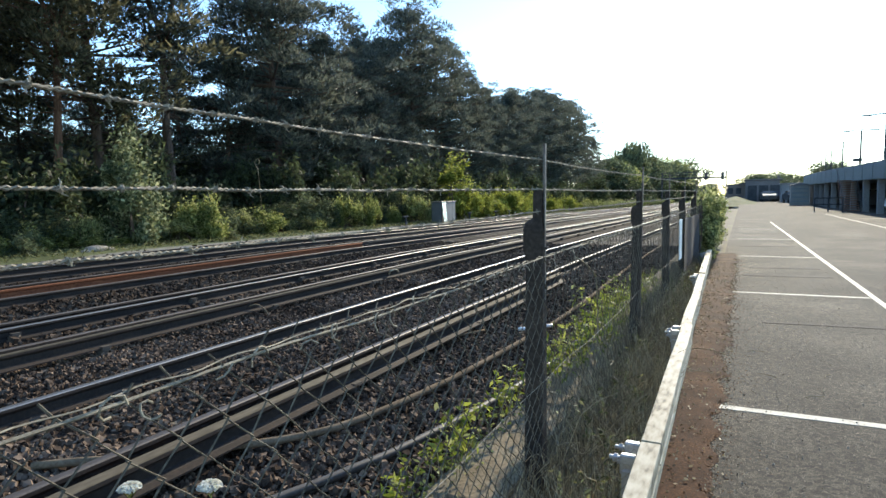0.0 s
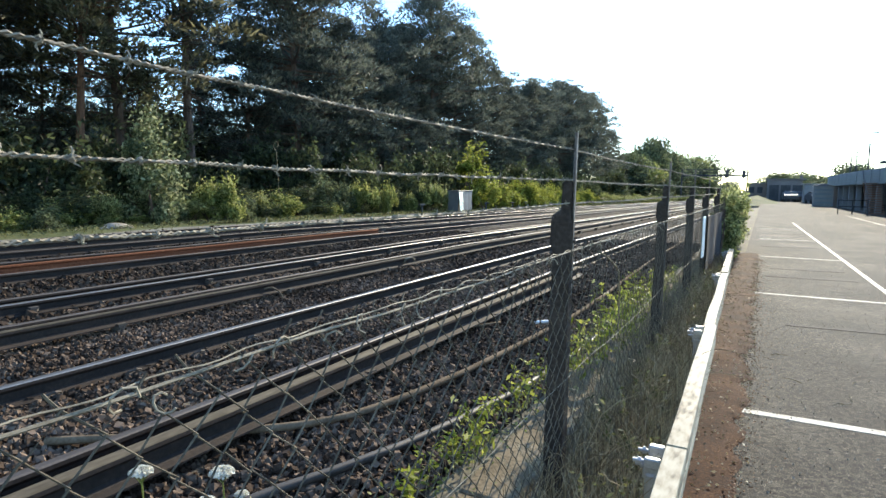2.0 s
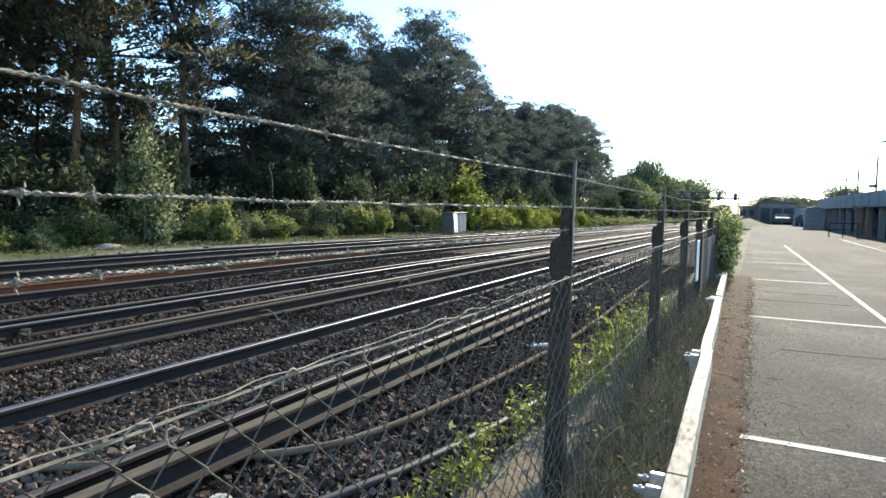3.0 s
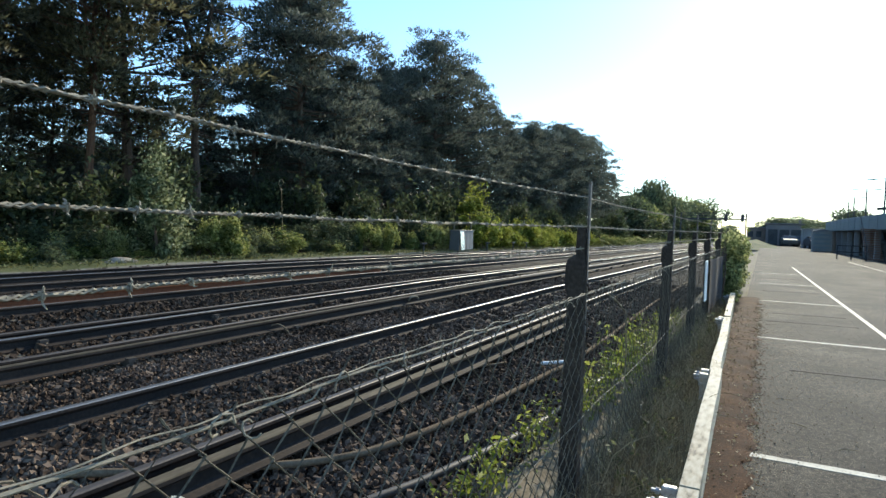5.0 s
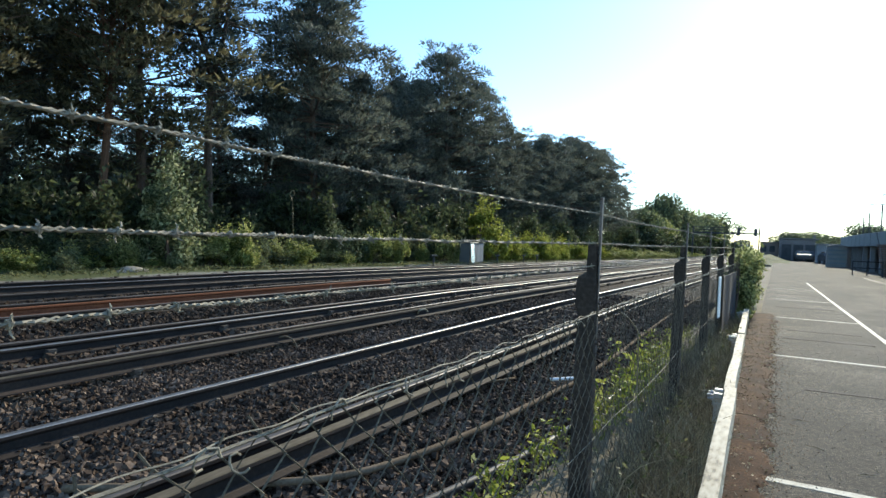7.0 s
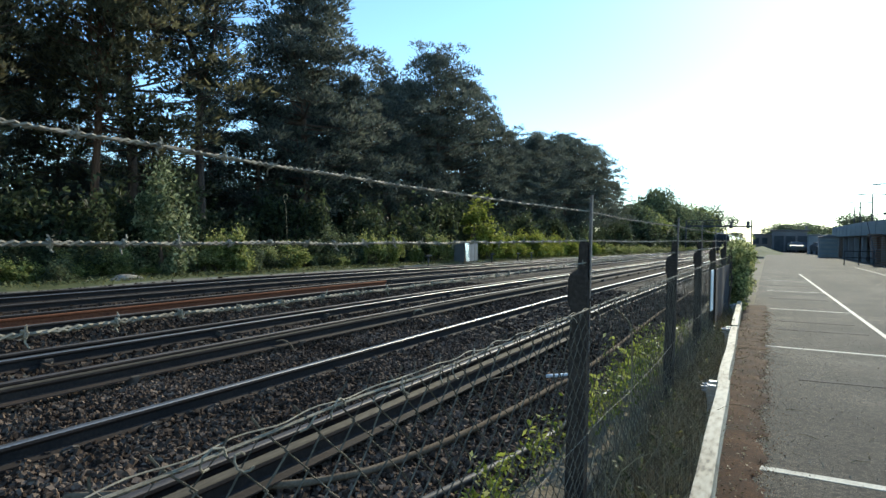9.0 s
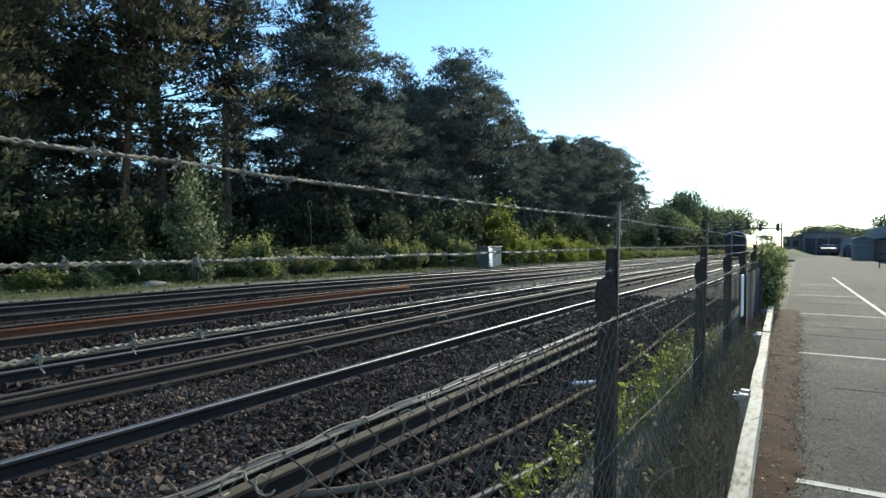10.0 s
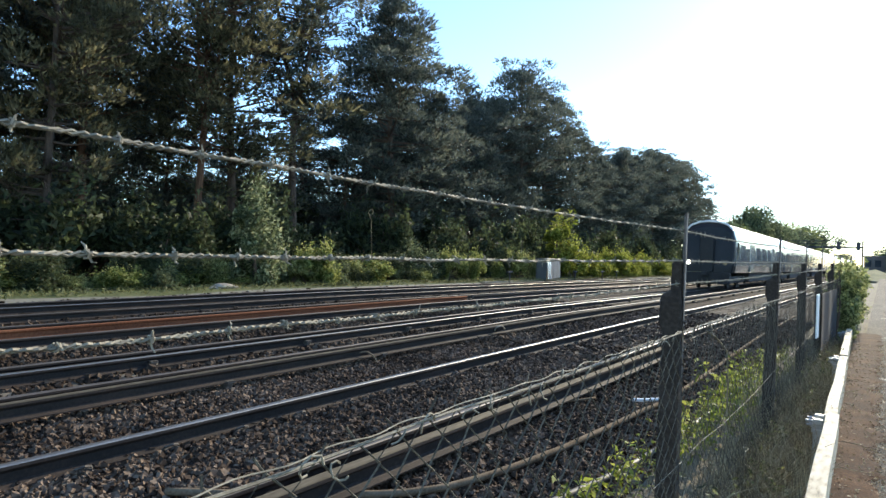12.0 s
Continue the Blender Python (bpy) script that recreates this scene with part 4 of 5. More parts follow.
SHRUB_M = [bush_data(44 + k, 2.8, 2.6, 4200, 0.13, LEAF_DARK, 13) for k in range(2)]
for k, y in enumerate((1.5, 4.2, 7.5, 10.3, 12.4, 18.6, 20.4, 22.8, 25.5, 28.3, 31, 33.2, 36.5)):
    plant("shrub", SHRUB_M[k % 2], -19.4 + rs.uniform(-0.5, 0.4), y, -0.05, rs.uniform(0, 360), rs.uniform(0.8, 1.1), "dark green leafy bush behind the verge", "shrub", "dark bushes", rs.uniform(0.4, 0.75))
plant("tall_shrub", SHRUB_T, -18.6, 14.3, 0, 30, 1.05, "tall grey-green shrub in sunlight", "shrub", sz=1.12)
plant("bright_shrub", SHRUB_G[1], -18.3, 16.9, 0, 20, 1.0, "bright green leafy shrub", "shrub", sz=1.15)
plant("young_tree", SHRUB_L, -18.6, 40.4, fall(40), 0, 1.7, "slender bright green young tree", "tree", sz=1.3)
for k in range(20):         # bright growth past the cabinet
    y = 40.5 + k * 1.75 + rs.uniform(-0.5, 0.5)
    plant("shrub", SHRUB_B[k % 2], -18.0 + rs.uniform(-0.6, 0.4), y, fall(y), rs.uniform(0, 360), rs.uniform(0.9, 1.3), "bright yellow-green sapling thicket", "shrub", "saplings", rs.uniform(0.7, 1.75) * (1 if k < 12 else 0.7))
for k in range(16):
    y = 76 + k * 6 + rs.uniform(-1, 1)
    plant("shrub", SHRUB_G[k % 3], -17.5 + rs.uniform(-1, 0.5), y, fall(y) - 0.2, rs.uniform(0, 360), rs.uniform(1.6, 2.6), "pale green scrub beside the far line", "shrub", "far scrub", rs.uniform(0.8, 1.1))
for k in range(26):         # dark undergrowth under the pines, its shade carried by the leaf colour
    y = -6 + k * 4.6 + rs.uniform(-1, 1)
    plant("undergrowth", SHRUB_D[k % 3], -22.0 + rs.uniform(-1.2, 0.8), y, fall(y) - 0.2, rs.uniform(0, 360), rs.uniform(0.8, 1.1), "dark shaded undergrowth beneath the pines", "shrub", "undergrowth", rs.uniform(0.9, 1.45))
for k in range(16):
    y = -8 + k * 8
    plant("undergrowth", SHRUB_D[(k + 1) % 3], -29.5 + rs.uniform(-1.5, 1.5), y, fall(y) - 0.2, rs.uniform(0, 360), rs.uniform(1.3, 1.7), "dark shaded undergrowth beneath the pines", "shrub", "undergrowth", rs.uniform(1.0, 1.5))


rng = np.random.default_rng(31)
n = 9000
c = np.stack([rng.uniform(-18.2, -16.4, n), rng.uniform(4, 75, n), np.zeros(n)], 1)
c[:, 2] = 0.04 + rng.uniform(0, 0.1, n) - 0.0085 * np.maximum(0, c[:, 1] - 14)
tagged(part("verge_grass", triangles("verge_grass", c, 0.2, LEAF_OLIVE, rng, 0.0, 0.14)), "rough tufts of grass along the verge", "grass", kind="stuff")


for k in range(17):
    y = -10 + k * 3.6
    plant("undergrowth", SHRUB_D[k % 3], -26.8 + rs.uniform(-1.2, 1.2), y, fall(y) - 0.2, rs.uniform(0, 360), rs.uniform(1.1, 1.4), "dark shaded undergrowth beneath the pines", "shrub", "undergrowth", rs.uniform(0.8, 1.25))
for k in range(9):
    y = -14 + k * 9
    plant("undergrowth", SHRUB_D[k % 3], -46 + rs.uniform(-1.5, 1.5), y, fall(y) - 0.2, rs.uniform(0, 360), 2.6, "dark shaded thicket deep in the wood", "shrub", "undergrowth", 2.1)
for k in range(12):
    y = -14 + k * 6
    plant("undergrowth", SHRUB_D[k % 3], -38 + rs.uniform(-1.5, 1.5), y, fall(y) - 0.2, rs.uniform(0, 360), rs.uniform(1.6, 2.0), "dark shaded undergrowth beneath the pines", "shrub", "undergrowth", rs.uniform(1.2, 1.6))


for k in range(22):
    y = 112 + k * 13
    plant("undergrowth", SHRUB_D[k % 3], -23.5 + rs.uniform(-1.5, 1.5), y, fall(y) - 0.4, rs.uniform(0, 360), rs.uniform(2.4, 3.0), "dark distant thicket below the far trees", "shrub", "far thicket", rs.uniform(1.1, 1.6))
loop = [(-19 + 0.05 * math.sin(q), 20.9 + 0.16 * math.cos(q) * (1 - 0.06 * q), 3.23 + 0.16 * math.sin(q) * (1 - 0.06 * q)) for q in np.arange(-0.6, 4.6, 0.4)]
tagged(part("curled_vine", Geo().tube(loop + [(-19, 20.95, 2.9), (-19.05, 21.1, 1.6), (-19.1, 21.2, -0.1)], [0.02] * len(loop) + [0.012, 0.008, 0.008], 5).data("curled_vine", DRY)), "pale curled dead vine hanging before the trees", "vine")


def broadleaf_data(seed, w, h, n, leaf, mat):
    rng = np.random.default_rng(seed)
    blobs = []
    for k in range(22):
        a, r = rng.uniform(0, 6.28), w * 0.38 * rng.uniform(0, 1) ** 0.5
        z = h * (0.34 + 0.5 * rng.uniform(0, 1) * (1 - 0.5 * (r / (w * 0.38)) ** 2))
        blobs.append((r * math.cos(a), r * math.sin(a), z, rng.uniform(0.12, 0.2) * w))
    tr = Geo().tube([(0, 0, -0.5), (0.1, 0, h * 0.25), (0, 0.1, h * 0.5)], [h * 0.03, h * 0.022, h * 0.012], 8)
    for b in blobs:
        tr.tube([(0, 0, h * 0.28), (b[0] * 0.5, b[1] * 0.5, b[2] * 0.75), b[:3]], [h * 0.012, h * 0.008, 0.03], 4)
    return tr.data("trunk", BARK), triangles("crown", crown_points(rng, blobs, n), leaf, mat, rng, 0.1, 0.55)


BROAD = [broadleaf_data(60 + k, 11, 12, 11000, 0.4, LEAF_MID) for k in range(2)]
BROAD.append(broadleaf_data(66, 11, 12, 6000, 0.5, LEAF_GREEN))


def broad(kind, x, y, h, turn, wide=1.0):
    t = thing("broadleaf_tree", "distant rounded broadleaf tree in full leaf", "tree", "distant trees", m=pose(x, y, fall(y) - 0.3, 0, 0, turn))
    s = h / 12
    t.scale = (s * wide, s * wide, s)
    part("trunk", BROAD[kind][0], t)
    part("crown", BROAD[kind][1], t)


for kind, x, y, h, turn, wide in ((0, -26, 128, 11, 0, 1.1), (2, -24, 138, 10, 50, 1.2), (0, -25.5, 156, 17.5, 90, 0.75), (1, -26, 172, 12.5, 10, 1.1), (0, -26, 190, 13, 200, 1.2), (1, -25, 212, 13, 250, 1.3),
                                  (2, -27, 236, 14.5, 300, 1.4), (1, -26, 262, 15.5, 30, 1.6), (0, -27, 295, 13.5, 80, 1.3), (1, -28, 335, 12.5, 120, 1.3), (0, -20, 390, 9, 60, 1.6), (2, 1.2, 150, 5.6, 40, 0.9), (0, 14.0, 150, 6.4, 75, 1.3),
                                  (0, 4.5, 150, 7.5, 160, 1.5), (1, 9, 160, 7.0, 100, 1.3), (0, 6, 170, 8.0, 160, 1.2), (1, 12, 215, 10, 210, 1.6), (0, 23, 190, 11.5, 260, 1.5), (1, 36, 225, 12, 300, 1.8), (0, 20, 260, 10, 20, 2.0), (1, 50, 240, 13, 70, 2.0)):
    broad(kind, x, y, h * (1.32 if x < 0 and y > 165 else 1.1), turn, wide)

# ---- hedge and weeds along the fence ----
rng = np.random.default_rng(77)
blobs = [(rng.uniform(-0.26, 0.1), rng.uniform(13.9, 19.5), rng.uniform(0.2, 1.4), rng.uniform(0.16, 0.28)) for _ in range(85)]
c = crown_points(rng, blobs, 15000)
shoots = c[rng.integers(0, len(c), 160)]
c = np.concatenate([c] + [shoots + np.array((0, 0, 0.05 * k)) + rng.normal(0, 0.02, shoots.shape) for k in range(1, 6)])
c = c[c[:, 2] > 0]
hedge = thing("ivy_hedge", "leafy ivy hedge grown over the fence", "hedge")
st = Geo()
for k in range(20):
    st.tube([(-0.15, 13.4 + 0.28 * k, -0.1), (-0.12 + 0.05 * math.sin(k), 13.4 + 0.28 * k, 0.7), (-0.1, 13.5 + 0.28 * k, 1.4)], [0.018, 0.012, 0.004], 5)
part("stalk", st.data("stems", BARK), hedge)
part("leaves", triangles("leaves", c, 0.07, LEAF_HEDGE, rng, 0.1, 0.7), hedge)


def weed_data(seed, h, leaves, size, mat, stem=DRY):
    """Upright stems with pairs of leaves."""
    rng = np.random.default_rng(seed)
    stems, c = [], []
    for k in range(leaves):
        a, ln = rng.uniform(0, 6.28), h * rng.uniform(0.45, 1.0)
        bx, by = rng.normal(0, 0.04, 2)
        top = (bx + 0.3 * ln * math.cos(a), by + 0.3 * ln * math.sin(a), ln)
        mid = (bx + 0.1 * ln * math.cos(a), by + 0.1 * ln * math.sin(a), ln * 0.55)
        stems.append(Geo().tube([(bx, by, -0.03), mid, top], [0.003, 0.0025, 0.0012], 4).data("stem", stem))
        for t in np.linspace(0.35, 1, 6):
            p = np.array(mid) * (1 - t) + np.array(top) * t
            c += [p + rng.normal(0, size * 0.45, 3) for _ in range(4 if t > 0.75 else 2)]
    return stems, triangles("leaves", np.array(c), size, mat, rng, 0.45, 0.33)


WEEDS = [weed_data(80 + k, 0.34, 3, 0.06, LEAF_BRIGHT) for k in range(3)]
for k, (x, y, s) in enumerate(((-0.74, 2.5, 1.0), (-0.8, 2.75, 0.8), (-0.72, 2.98, 1.05), (-0.85, 3.1, 0.75), (-0.75, 3.2, 1.2), (-0.78, 3.45, 0.9), (-0.74, 3.8, 1.25), (-0.8, 4.05, 1.0), (-0.72, 4.3, 1.1), (-0.9, 2.3, 0.7),
                               (-0.75, 4.9, 1.0), (-0.55, 5.2, 1.5), (-0.6, 5.5, 1.7), (-0.5, 5.8, 1.8), (-0.65, 6.2, 1.9), (-0.55, 6.6, 1.8), (-0.6, 7.0, 1.6), (-0.7, 7.5, 1.4), (-0.5, 8.2, 1.4), (-0.8, 9.2, 1.2))):
    plant("weed", WEEDS[k % 3], x, y, -0.1, 47 * k, s, "bright yellow-green weed growing by the fence", "weed", "fence weeds")
WEED_TALL = [weed_data(86 + k, 0.62, 7, 0.055, LEAF_BRIGHT) for k in range(3)]
for k in range(22):
    y = 4.6 + k * 0.23
    plant("weed", WEED_TALL[k % 3], -0.5 + rs.uniform(-0.16, 0.16), y, -0.08, 61 * k, rs.uniform(0.6, 1.15) * (1 if y < 8 else 0.8), "tall yellow-green weed behind the mesh", "weed", "fence weeds")
WEED_DULL = [weed_data(90 + k, 0.5, 6, 0.04, LEAF_OLIVE) for k in range(2)]
for k in range(26):
    y = 2.3 + k * 0.31
    plant("weed", WEED_DULL[k % 2], 0.03 + rs.uniform(-0.14, 0.1), y, -0.07, 77 * k, rs.uniform(0.5, 1.1), "dull green weed between fence and barrier", "weed", "barrier weeds")
# dry grass and bramble canes between fence and barrier
rng = np.random.default_rng(4)
g = Geo()
for k in range(5200):
    x, y = rng.uniform(-0.3, 0.26), rng.uniform(1.6, 12.5)
    x -= 0.018 * (y - 3)
    h, a = rng.uniform(0.08, 0.42), rng.uniform(0, 6.28)
    g.tube([(x, y, -0.08), (x + 0.1 * h * math.cos(a), y + 0.1 * h * math.sin(a), h * 0.6), (x + 0.45 * h * math.cos(a), y + 0.45 * h * math.sin(a), h)], [0.0022, 0.0018, 0.0006], 3, cap=False)
tagged(part("dry_grass", g.data("dry_grass", DRY)), "dry straw-coloured grass and dead stems", "grass", kind="stuff")
g = Geo()
for k in range(110):
    x, y = rng.uniform(-0.28, 0.15), rng.uniform(2.8, 9)
    p = Vector((x, y, -0.05))
    pts = [p]
    d = Vector((rng.normal(0, 0.3), rng.normal(0, 0.5), 1)).normalized()
    for q in range(7):
        pts.append(pts[-1] + d * rng.uniform(0.06, 0.12))
        d = (d + Vector((rng.normal(0, 0.35), rng.normal(0, 0.35), -0.16))).normalized()
    g.tube(pts, [0.004 - 0.0004 * i for i in range(8)], 4)
tagged(part("bramble_canes", g.data("bramble_canes", DRY)), "dead grey bramble canes tangled at the fence foot", "bramble", kind="stuff")
rk = random.Random(21)
for k in range(9):
    p, d = Vector((rk.uniform(-0.12, 0.16), 3.4 + 0.4 * k, -0.05)), Vector((rk.uniform(-0.2, 0.2), rk.uniform(-0.3, 0.3), 1))
    pts = [p]
    for q in range(rk.randint(6, 10)):
        pts.append(pts[-1] + d.normalized() * rk.uniform(0.05, 0.1))
        d = d + Vector((rk.uniform(-0.5, 0.5), rk.uniform(-0.6, 0.6), rk.uniform(-0.35, 0.1)))
    cane = Geo().tube(pts, [0.0055 - 0.0035 * i / len(pts) for i in range(len(pts))], 5)
    for q in range(2, len(pts) - 1, 2):
        cane.tube([pts[q], pts[q] + Vector((rk.uniform(-0.05, 0.05), rk.uniform(-0.08, 0.08), rk.uniform(0.0, 0.06)))], [0.003, 0.001], 4)
    tagged(part("bramble_cane", cane.data("bramble_cane", DRY)), "pale crooked dead cane between fence and barrier", "bramble", "dead canes")
cable("dead_branch", [(-0.33, 5.0, -0.05), (-0.36, 5.1, 0.4), (-0.35, 5.0, 0.79), (-0.35, 4.9, 0.89), (-0.35, 4.55, 1.0), (-0.35, 4.29, 1.07)], 0.007, DRY, "bare curved branch leaning behind the fence")
# short green growth and dead leaves beside the ballast
rng = np.random.default_rng(14)
c = np.stack([rng.normal(-0.78, 0.13, 2200), rng.uniform(1.5, 12, 2200), rng.uniform(-0.1, 0.02, 2200)], 1)
tagged(part("ground_weeds", triangles("ground_weeds", c, 0.035, LEAF_GREEN, rng, 0.8, 0.6)), "low green weeds at the edge of the ballast", "weeds", kind="stuff")
c = np.stack([rng.uniform(-0.35, 0.62, 9000), rng.uniform(1.5, 14, 9000), rng.uniform(-0.01, 0.034, 9000)], 1)
tagged(part("leaf_litter", triangles("leaf_litter", c, 0.022, DRY, rng, 1.0, 0.5)), "scattered dry leaves and pine litter", "litter", kind="stuff")


c = np.stack([0.42 + rng.gamma(2.2, 0.045, 16000), rng.uniform(1.5, 15, 16000), rng.uniform(0.003, 0.012, 16000)], 1)
tagged(part("needle_crumbs", triangles("needle_crumbs", c, 0.013, LITTER, rng, 1.0, 0.4)), "reddish brown crumbs of needles and moss", "litter", kind="stuff")
n = 2600
c = np.stack([0.62 + rng.exponential(0.9, n), rng.uniform(2.2, 13, n), np.full(n, 0.006)], 1)
tagged(part("grit", triangles("grit", c, 0.012, CONCRETE_PALE, rng, 1.0, 0.8)), "pale grit and crumbs scattered on the asphalt", "grit", kind="stuff")
for k, (x, y, turn) in enumerate(((1.12, 5.15, 20), (1.25, 5.3, 80), (0.95, 5.6, 140), (1.3, 5.75, 60), (0.75, 6.4, 10))):
    pts = [(0, 0, 0.006), (0.04, 0.015, 0.014), (0.09, 0.01, 0.01), (0.14, 0.03, 0.006)]
    tagged(part("twig", Geo().tube(pts, [0.003, 0.003, 0.002, 0.001], 5).data("twig", DRY), m=pose(x, y, 0, 0, 0, turn)), "small dry pale twig lying on asphalt", "twig", "fallen twigs")


def flower_head(seed):
    rng = np.random.default_rng(seed)
    d = rng.normal(size=(420, 3))
    d /= np.linalg.norm(d, axis=1, keepdims=True)
    d[:, 2] = np.abs(d[:, 2])
    c = d * (0.045, 0.045, 0.022) * rng.uniform(0.8, 1.05, (420, 1))
    return triangles("petals", c, 0.014, PETAL, rng, 0.5, 0.9)


FLOWER = flower_head(3)
for k, (x, y, z, s) in enumerate(((-1.2, 1.84, 0.365, 1.0), (-1.2, 1.50, 0.515, 0.8), (-1.15, 1.72, 0.32, 0.7), (-1.2, 1.6, 0.34, 0.55), (-1.24, 1.42, 0.4, 0.6), (-1.16, 1.9, 0.26, 0.6))):
    t = thing("cow_parsley", "white umbel flower on a green stem by the ballast", "flower", "white flowers")
    part("petals", FLOWER, t, m=Matrix.Translation((x, y, z)) @ Matrix.Diagonal((s, s, s, 1)))
    g = Geo().tube([(x + 0.03, y - 0.02, -0.15), (x + 0.02, y, z * 0.5), (x, y, z)], [0.005, 0.004, 0.003], 5)
    for q in range(8):
        g.tube([(x, y, z - 0.04), (x + 0.04 * s * math.cos(q), y + 0.04 * s * math.sin(q), z + 0.005)], 0.0015, 3)
    part("stem", g.data("stem", LEAF_GREEN), t)
    part("leaves", WEED_DULL[k % 2][1], t, m=pose(x, y, -0.1) @ Matrix.Diagonal((0.6, 0.6, 0.6, 1)))

# ---- trackside cabinet and pale rubble ----
cab = thing("trackside_cabinet", "grey metal trackside equipment cabinet with a white end panel", "cabinet", m=pose(-16.5, 34.4, fall(35) - 0.02, 0, 0, 5))
part("body", Geo().box(-0.7, 0.0, 0.0, 2.5, 0.1, 1.36, bevel=0.02).data("body", CABINET), cab)
part("roof", Geo().box(-0.77, 0.06, -0.07, 2.57, 1.362, 1.42, bevel=0.015).data("roof", CABINET), cab)
part("plinth", Geo().box(-0.66, -0.04, 0.05, 2.45, -0.3, 0.098).data("plinth", CONCRETE_PALE), cab)
part("white_panel", Geo().box(0.0, 0.02, 0.02, 0.62, 0.0, 1.2, bevel=0.004).data("white_panel", GLOSS_WHITE), cab, "white glossy panel leaning back", pose(0.13, 0, 0.13, 0, -5, 0))
for k in range(3):
    part("door", Geo().box(0.003, 0.02, 0.62 + 0.62 * k, 1.2 + 0.62 * k, 0.14, 1.34, bevel=0.004).data("door", CABINET_DOOR), cab, "grey metal door")
for y, z, s in ((12.0, 0.1, 0.22), (12.3, 0.06, 0.16), (11.7, 0.05, 0.14)):
    rg = np.random.default_rng(int(y * 10))
    bm = bmesh.new()
    bmesh.ops.create_icosphere(bm, subdivisions=2, radius=s)
    for vv in bm.verts:
        vv.co = Vector((vv.co.x * 1.3, vv.co.y * 1.6, vv.co.z * 0.5)) * (1 + 0.2 * noise.noise(vv.co * 6))
    me = bpy.data.meshes.new("rubble")
    bm.to_mesh(me)
    me.materials.append(CONCRETE_PALE)
    tagged(part("rubble", me, m=pose(-17.25, y, z)), "pale lump of rubble on the verge", "rubble")

# low troughing and posts by the cabinet
tr = thing("cable_trough", "pale concrete cable trough along the verge", "cable trough")
for k in range(40):
    y = 28 + k
    part("trough_lid", Geo().box(-0.18, 0.18, -0.49, 0.49, -0.1, 0.12, bevel=0.01).data("trough_lid", CONCRETE_PALE) if k == 0 else tr.children[0].data, tr, m=pose(-16.85, y, fall(y) - 0.08))
for y in (30, 39, 44, 47):
    g = Geo().box(-0.04, 0.04, -0.04, 0.04, -0.2, 0.55, bevel=0.008).box(-0.06, 0.06, -0.3, 0.3, 0.52, 0.6, bevel=0.008)
    tagged(part("marker_post", g.data("marker_post", STEEL_DARK), m=pose(-16.6, y, fall(y))), "short dark trackside marker post", "post", "marker posts")

# ---- signal gantry ----
gantry = thing("signal_gantry", "dark steel signal gantry over the far tracks", "gantry", m=pose(1.5, 150, fall(150) + 0.1))
for x in (-4.4, -18):
    part("leg", Geo().box(x - 0.15, x + 0.15, -0.15, 0.15, -0.5, 7.2, bevel=0.02).data("leg", STEEL_DARK), gantry)
part("walkway", Geo().box(-18, -4.2, -0.5, 0.5, 5.6, 5.95, bevel=0.02).data("walkway", STEEL_DARK), gantry)
g = Geo()
for z in (6.5, 7.05):
    g.tube([(-18, -0.5, z), (-4.0, -0.5, z)], 0.075, 5)
for k in range(8):
    g.tube([(-18 + 2 * k, -0.5, 5.9), (-18 + 2 * k, -0.5, 7.05)], 0.04, 5)
part("handrail", g.data("handrail", STEEL_DARK), gantry)
for x in (-5.1, -8.5):
    part("signal_head", Geo().box(x - 0.35, x + 0.35, -0.85, -0.55, 5.2, 6.9, bevel=0.04).data("signal_head", STEEL_DARK), gantry)

# ---- car park deck, lamps and far buildings ----
deck = thing("parking_deck", "long raised car park deck with dark open bays below", "building")
DX = [(24, 8.5), (36, 7.95), (60, 6.85), (78, 6.6)]      # y, and x of the deck's face there


def deck_x(y):
    return float(np.interp(y, [d[0] for d in DX], [d[1] for d in DX]))


v = []
for y, x in DX:
    v += [(x, y, 2.05), (x, y, 3.1), (x + 0.25, y, 3.1), (x + 0.25, y, 2.15), (x + 12, y, 2.15), (x + 12, y, 2.05)]
f = [(6 * k + i, 6 * k + (i + 1) % 6, 6 * k + 6 + (i + 1) % 6, 6 * k + 6 + i) for k in range(3) for i in range(6)] + [tuple(range(5, -1, -1)), tuple(range(18, 24))]
part("parapet", Geo().add(v, f).data("parapet", DECK), deck, "blue-grey clad parapet")
COLUMN = Geo().box(0.15, 0.5, -0.17, 0.17, 0, 2.05, bevel=0.02).data("column", DECK_DARK)
PANEL = Geo().box(-0.03, -0.004, -1.28, 1.28, 2.08, 3.06, bevel=0.01).data("fascia_panel", DECK)
for k in range(15):
    y = 25 + k * 3.7
    part("column", COLUMN, deck, m=pose(deck_x(y), y, 0))
for k in range(19):
    y = 26.4 + k * 2.7
    part("fascia_panel", PANEL, deck, m=pose(deck_x(y), y, 0, 0, 0, 2.6 if y < 60 else 0.8))
part("end_wall", Geo().box(6.8, 14, 77.6, 77.9, 0, 2.05).data("end_wall", DECK_DARK), deck)
part("back_wall", Geo().box(13.6, 13.9, 24, 77.5, 0, 2.05).data("back_wall", DECK_DARK), deck)
g = Geo()
for k in range(27):
    y = 24.5 + k * 2
    g.tube([(deck_x(y) + 0.12, y, 3.1), (deck_x(y) + 0.12, y, 3.55)], 0.02, 5)
g.tube([(x + 0.12, y, 3.55) for y, x in DX], 0.022, 5)
part("guard_rail", g.data("guard_rail", STEEL_DARK), deck, "thin steel guard rail")
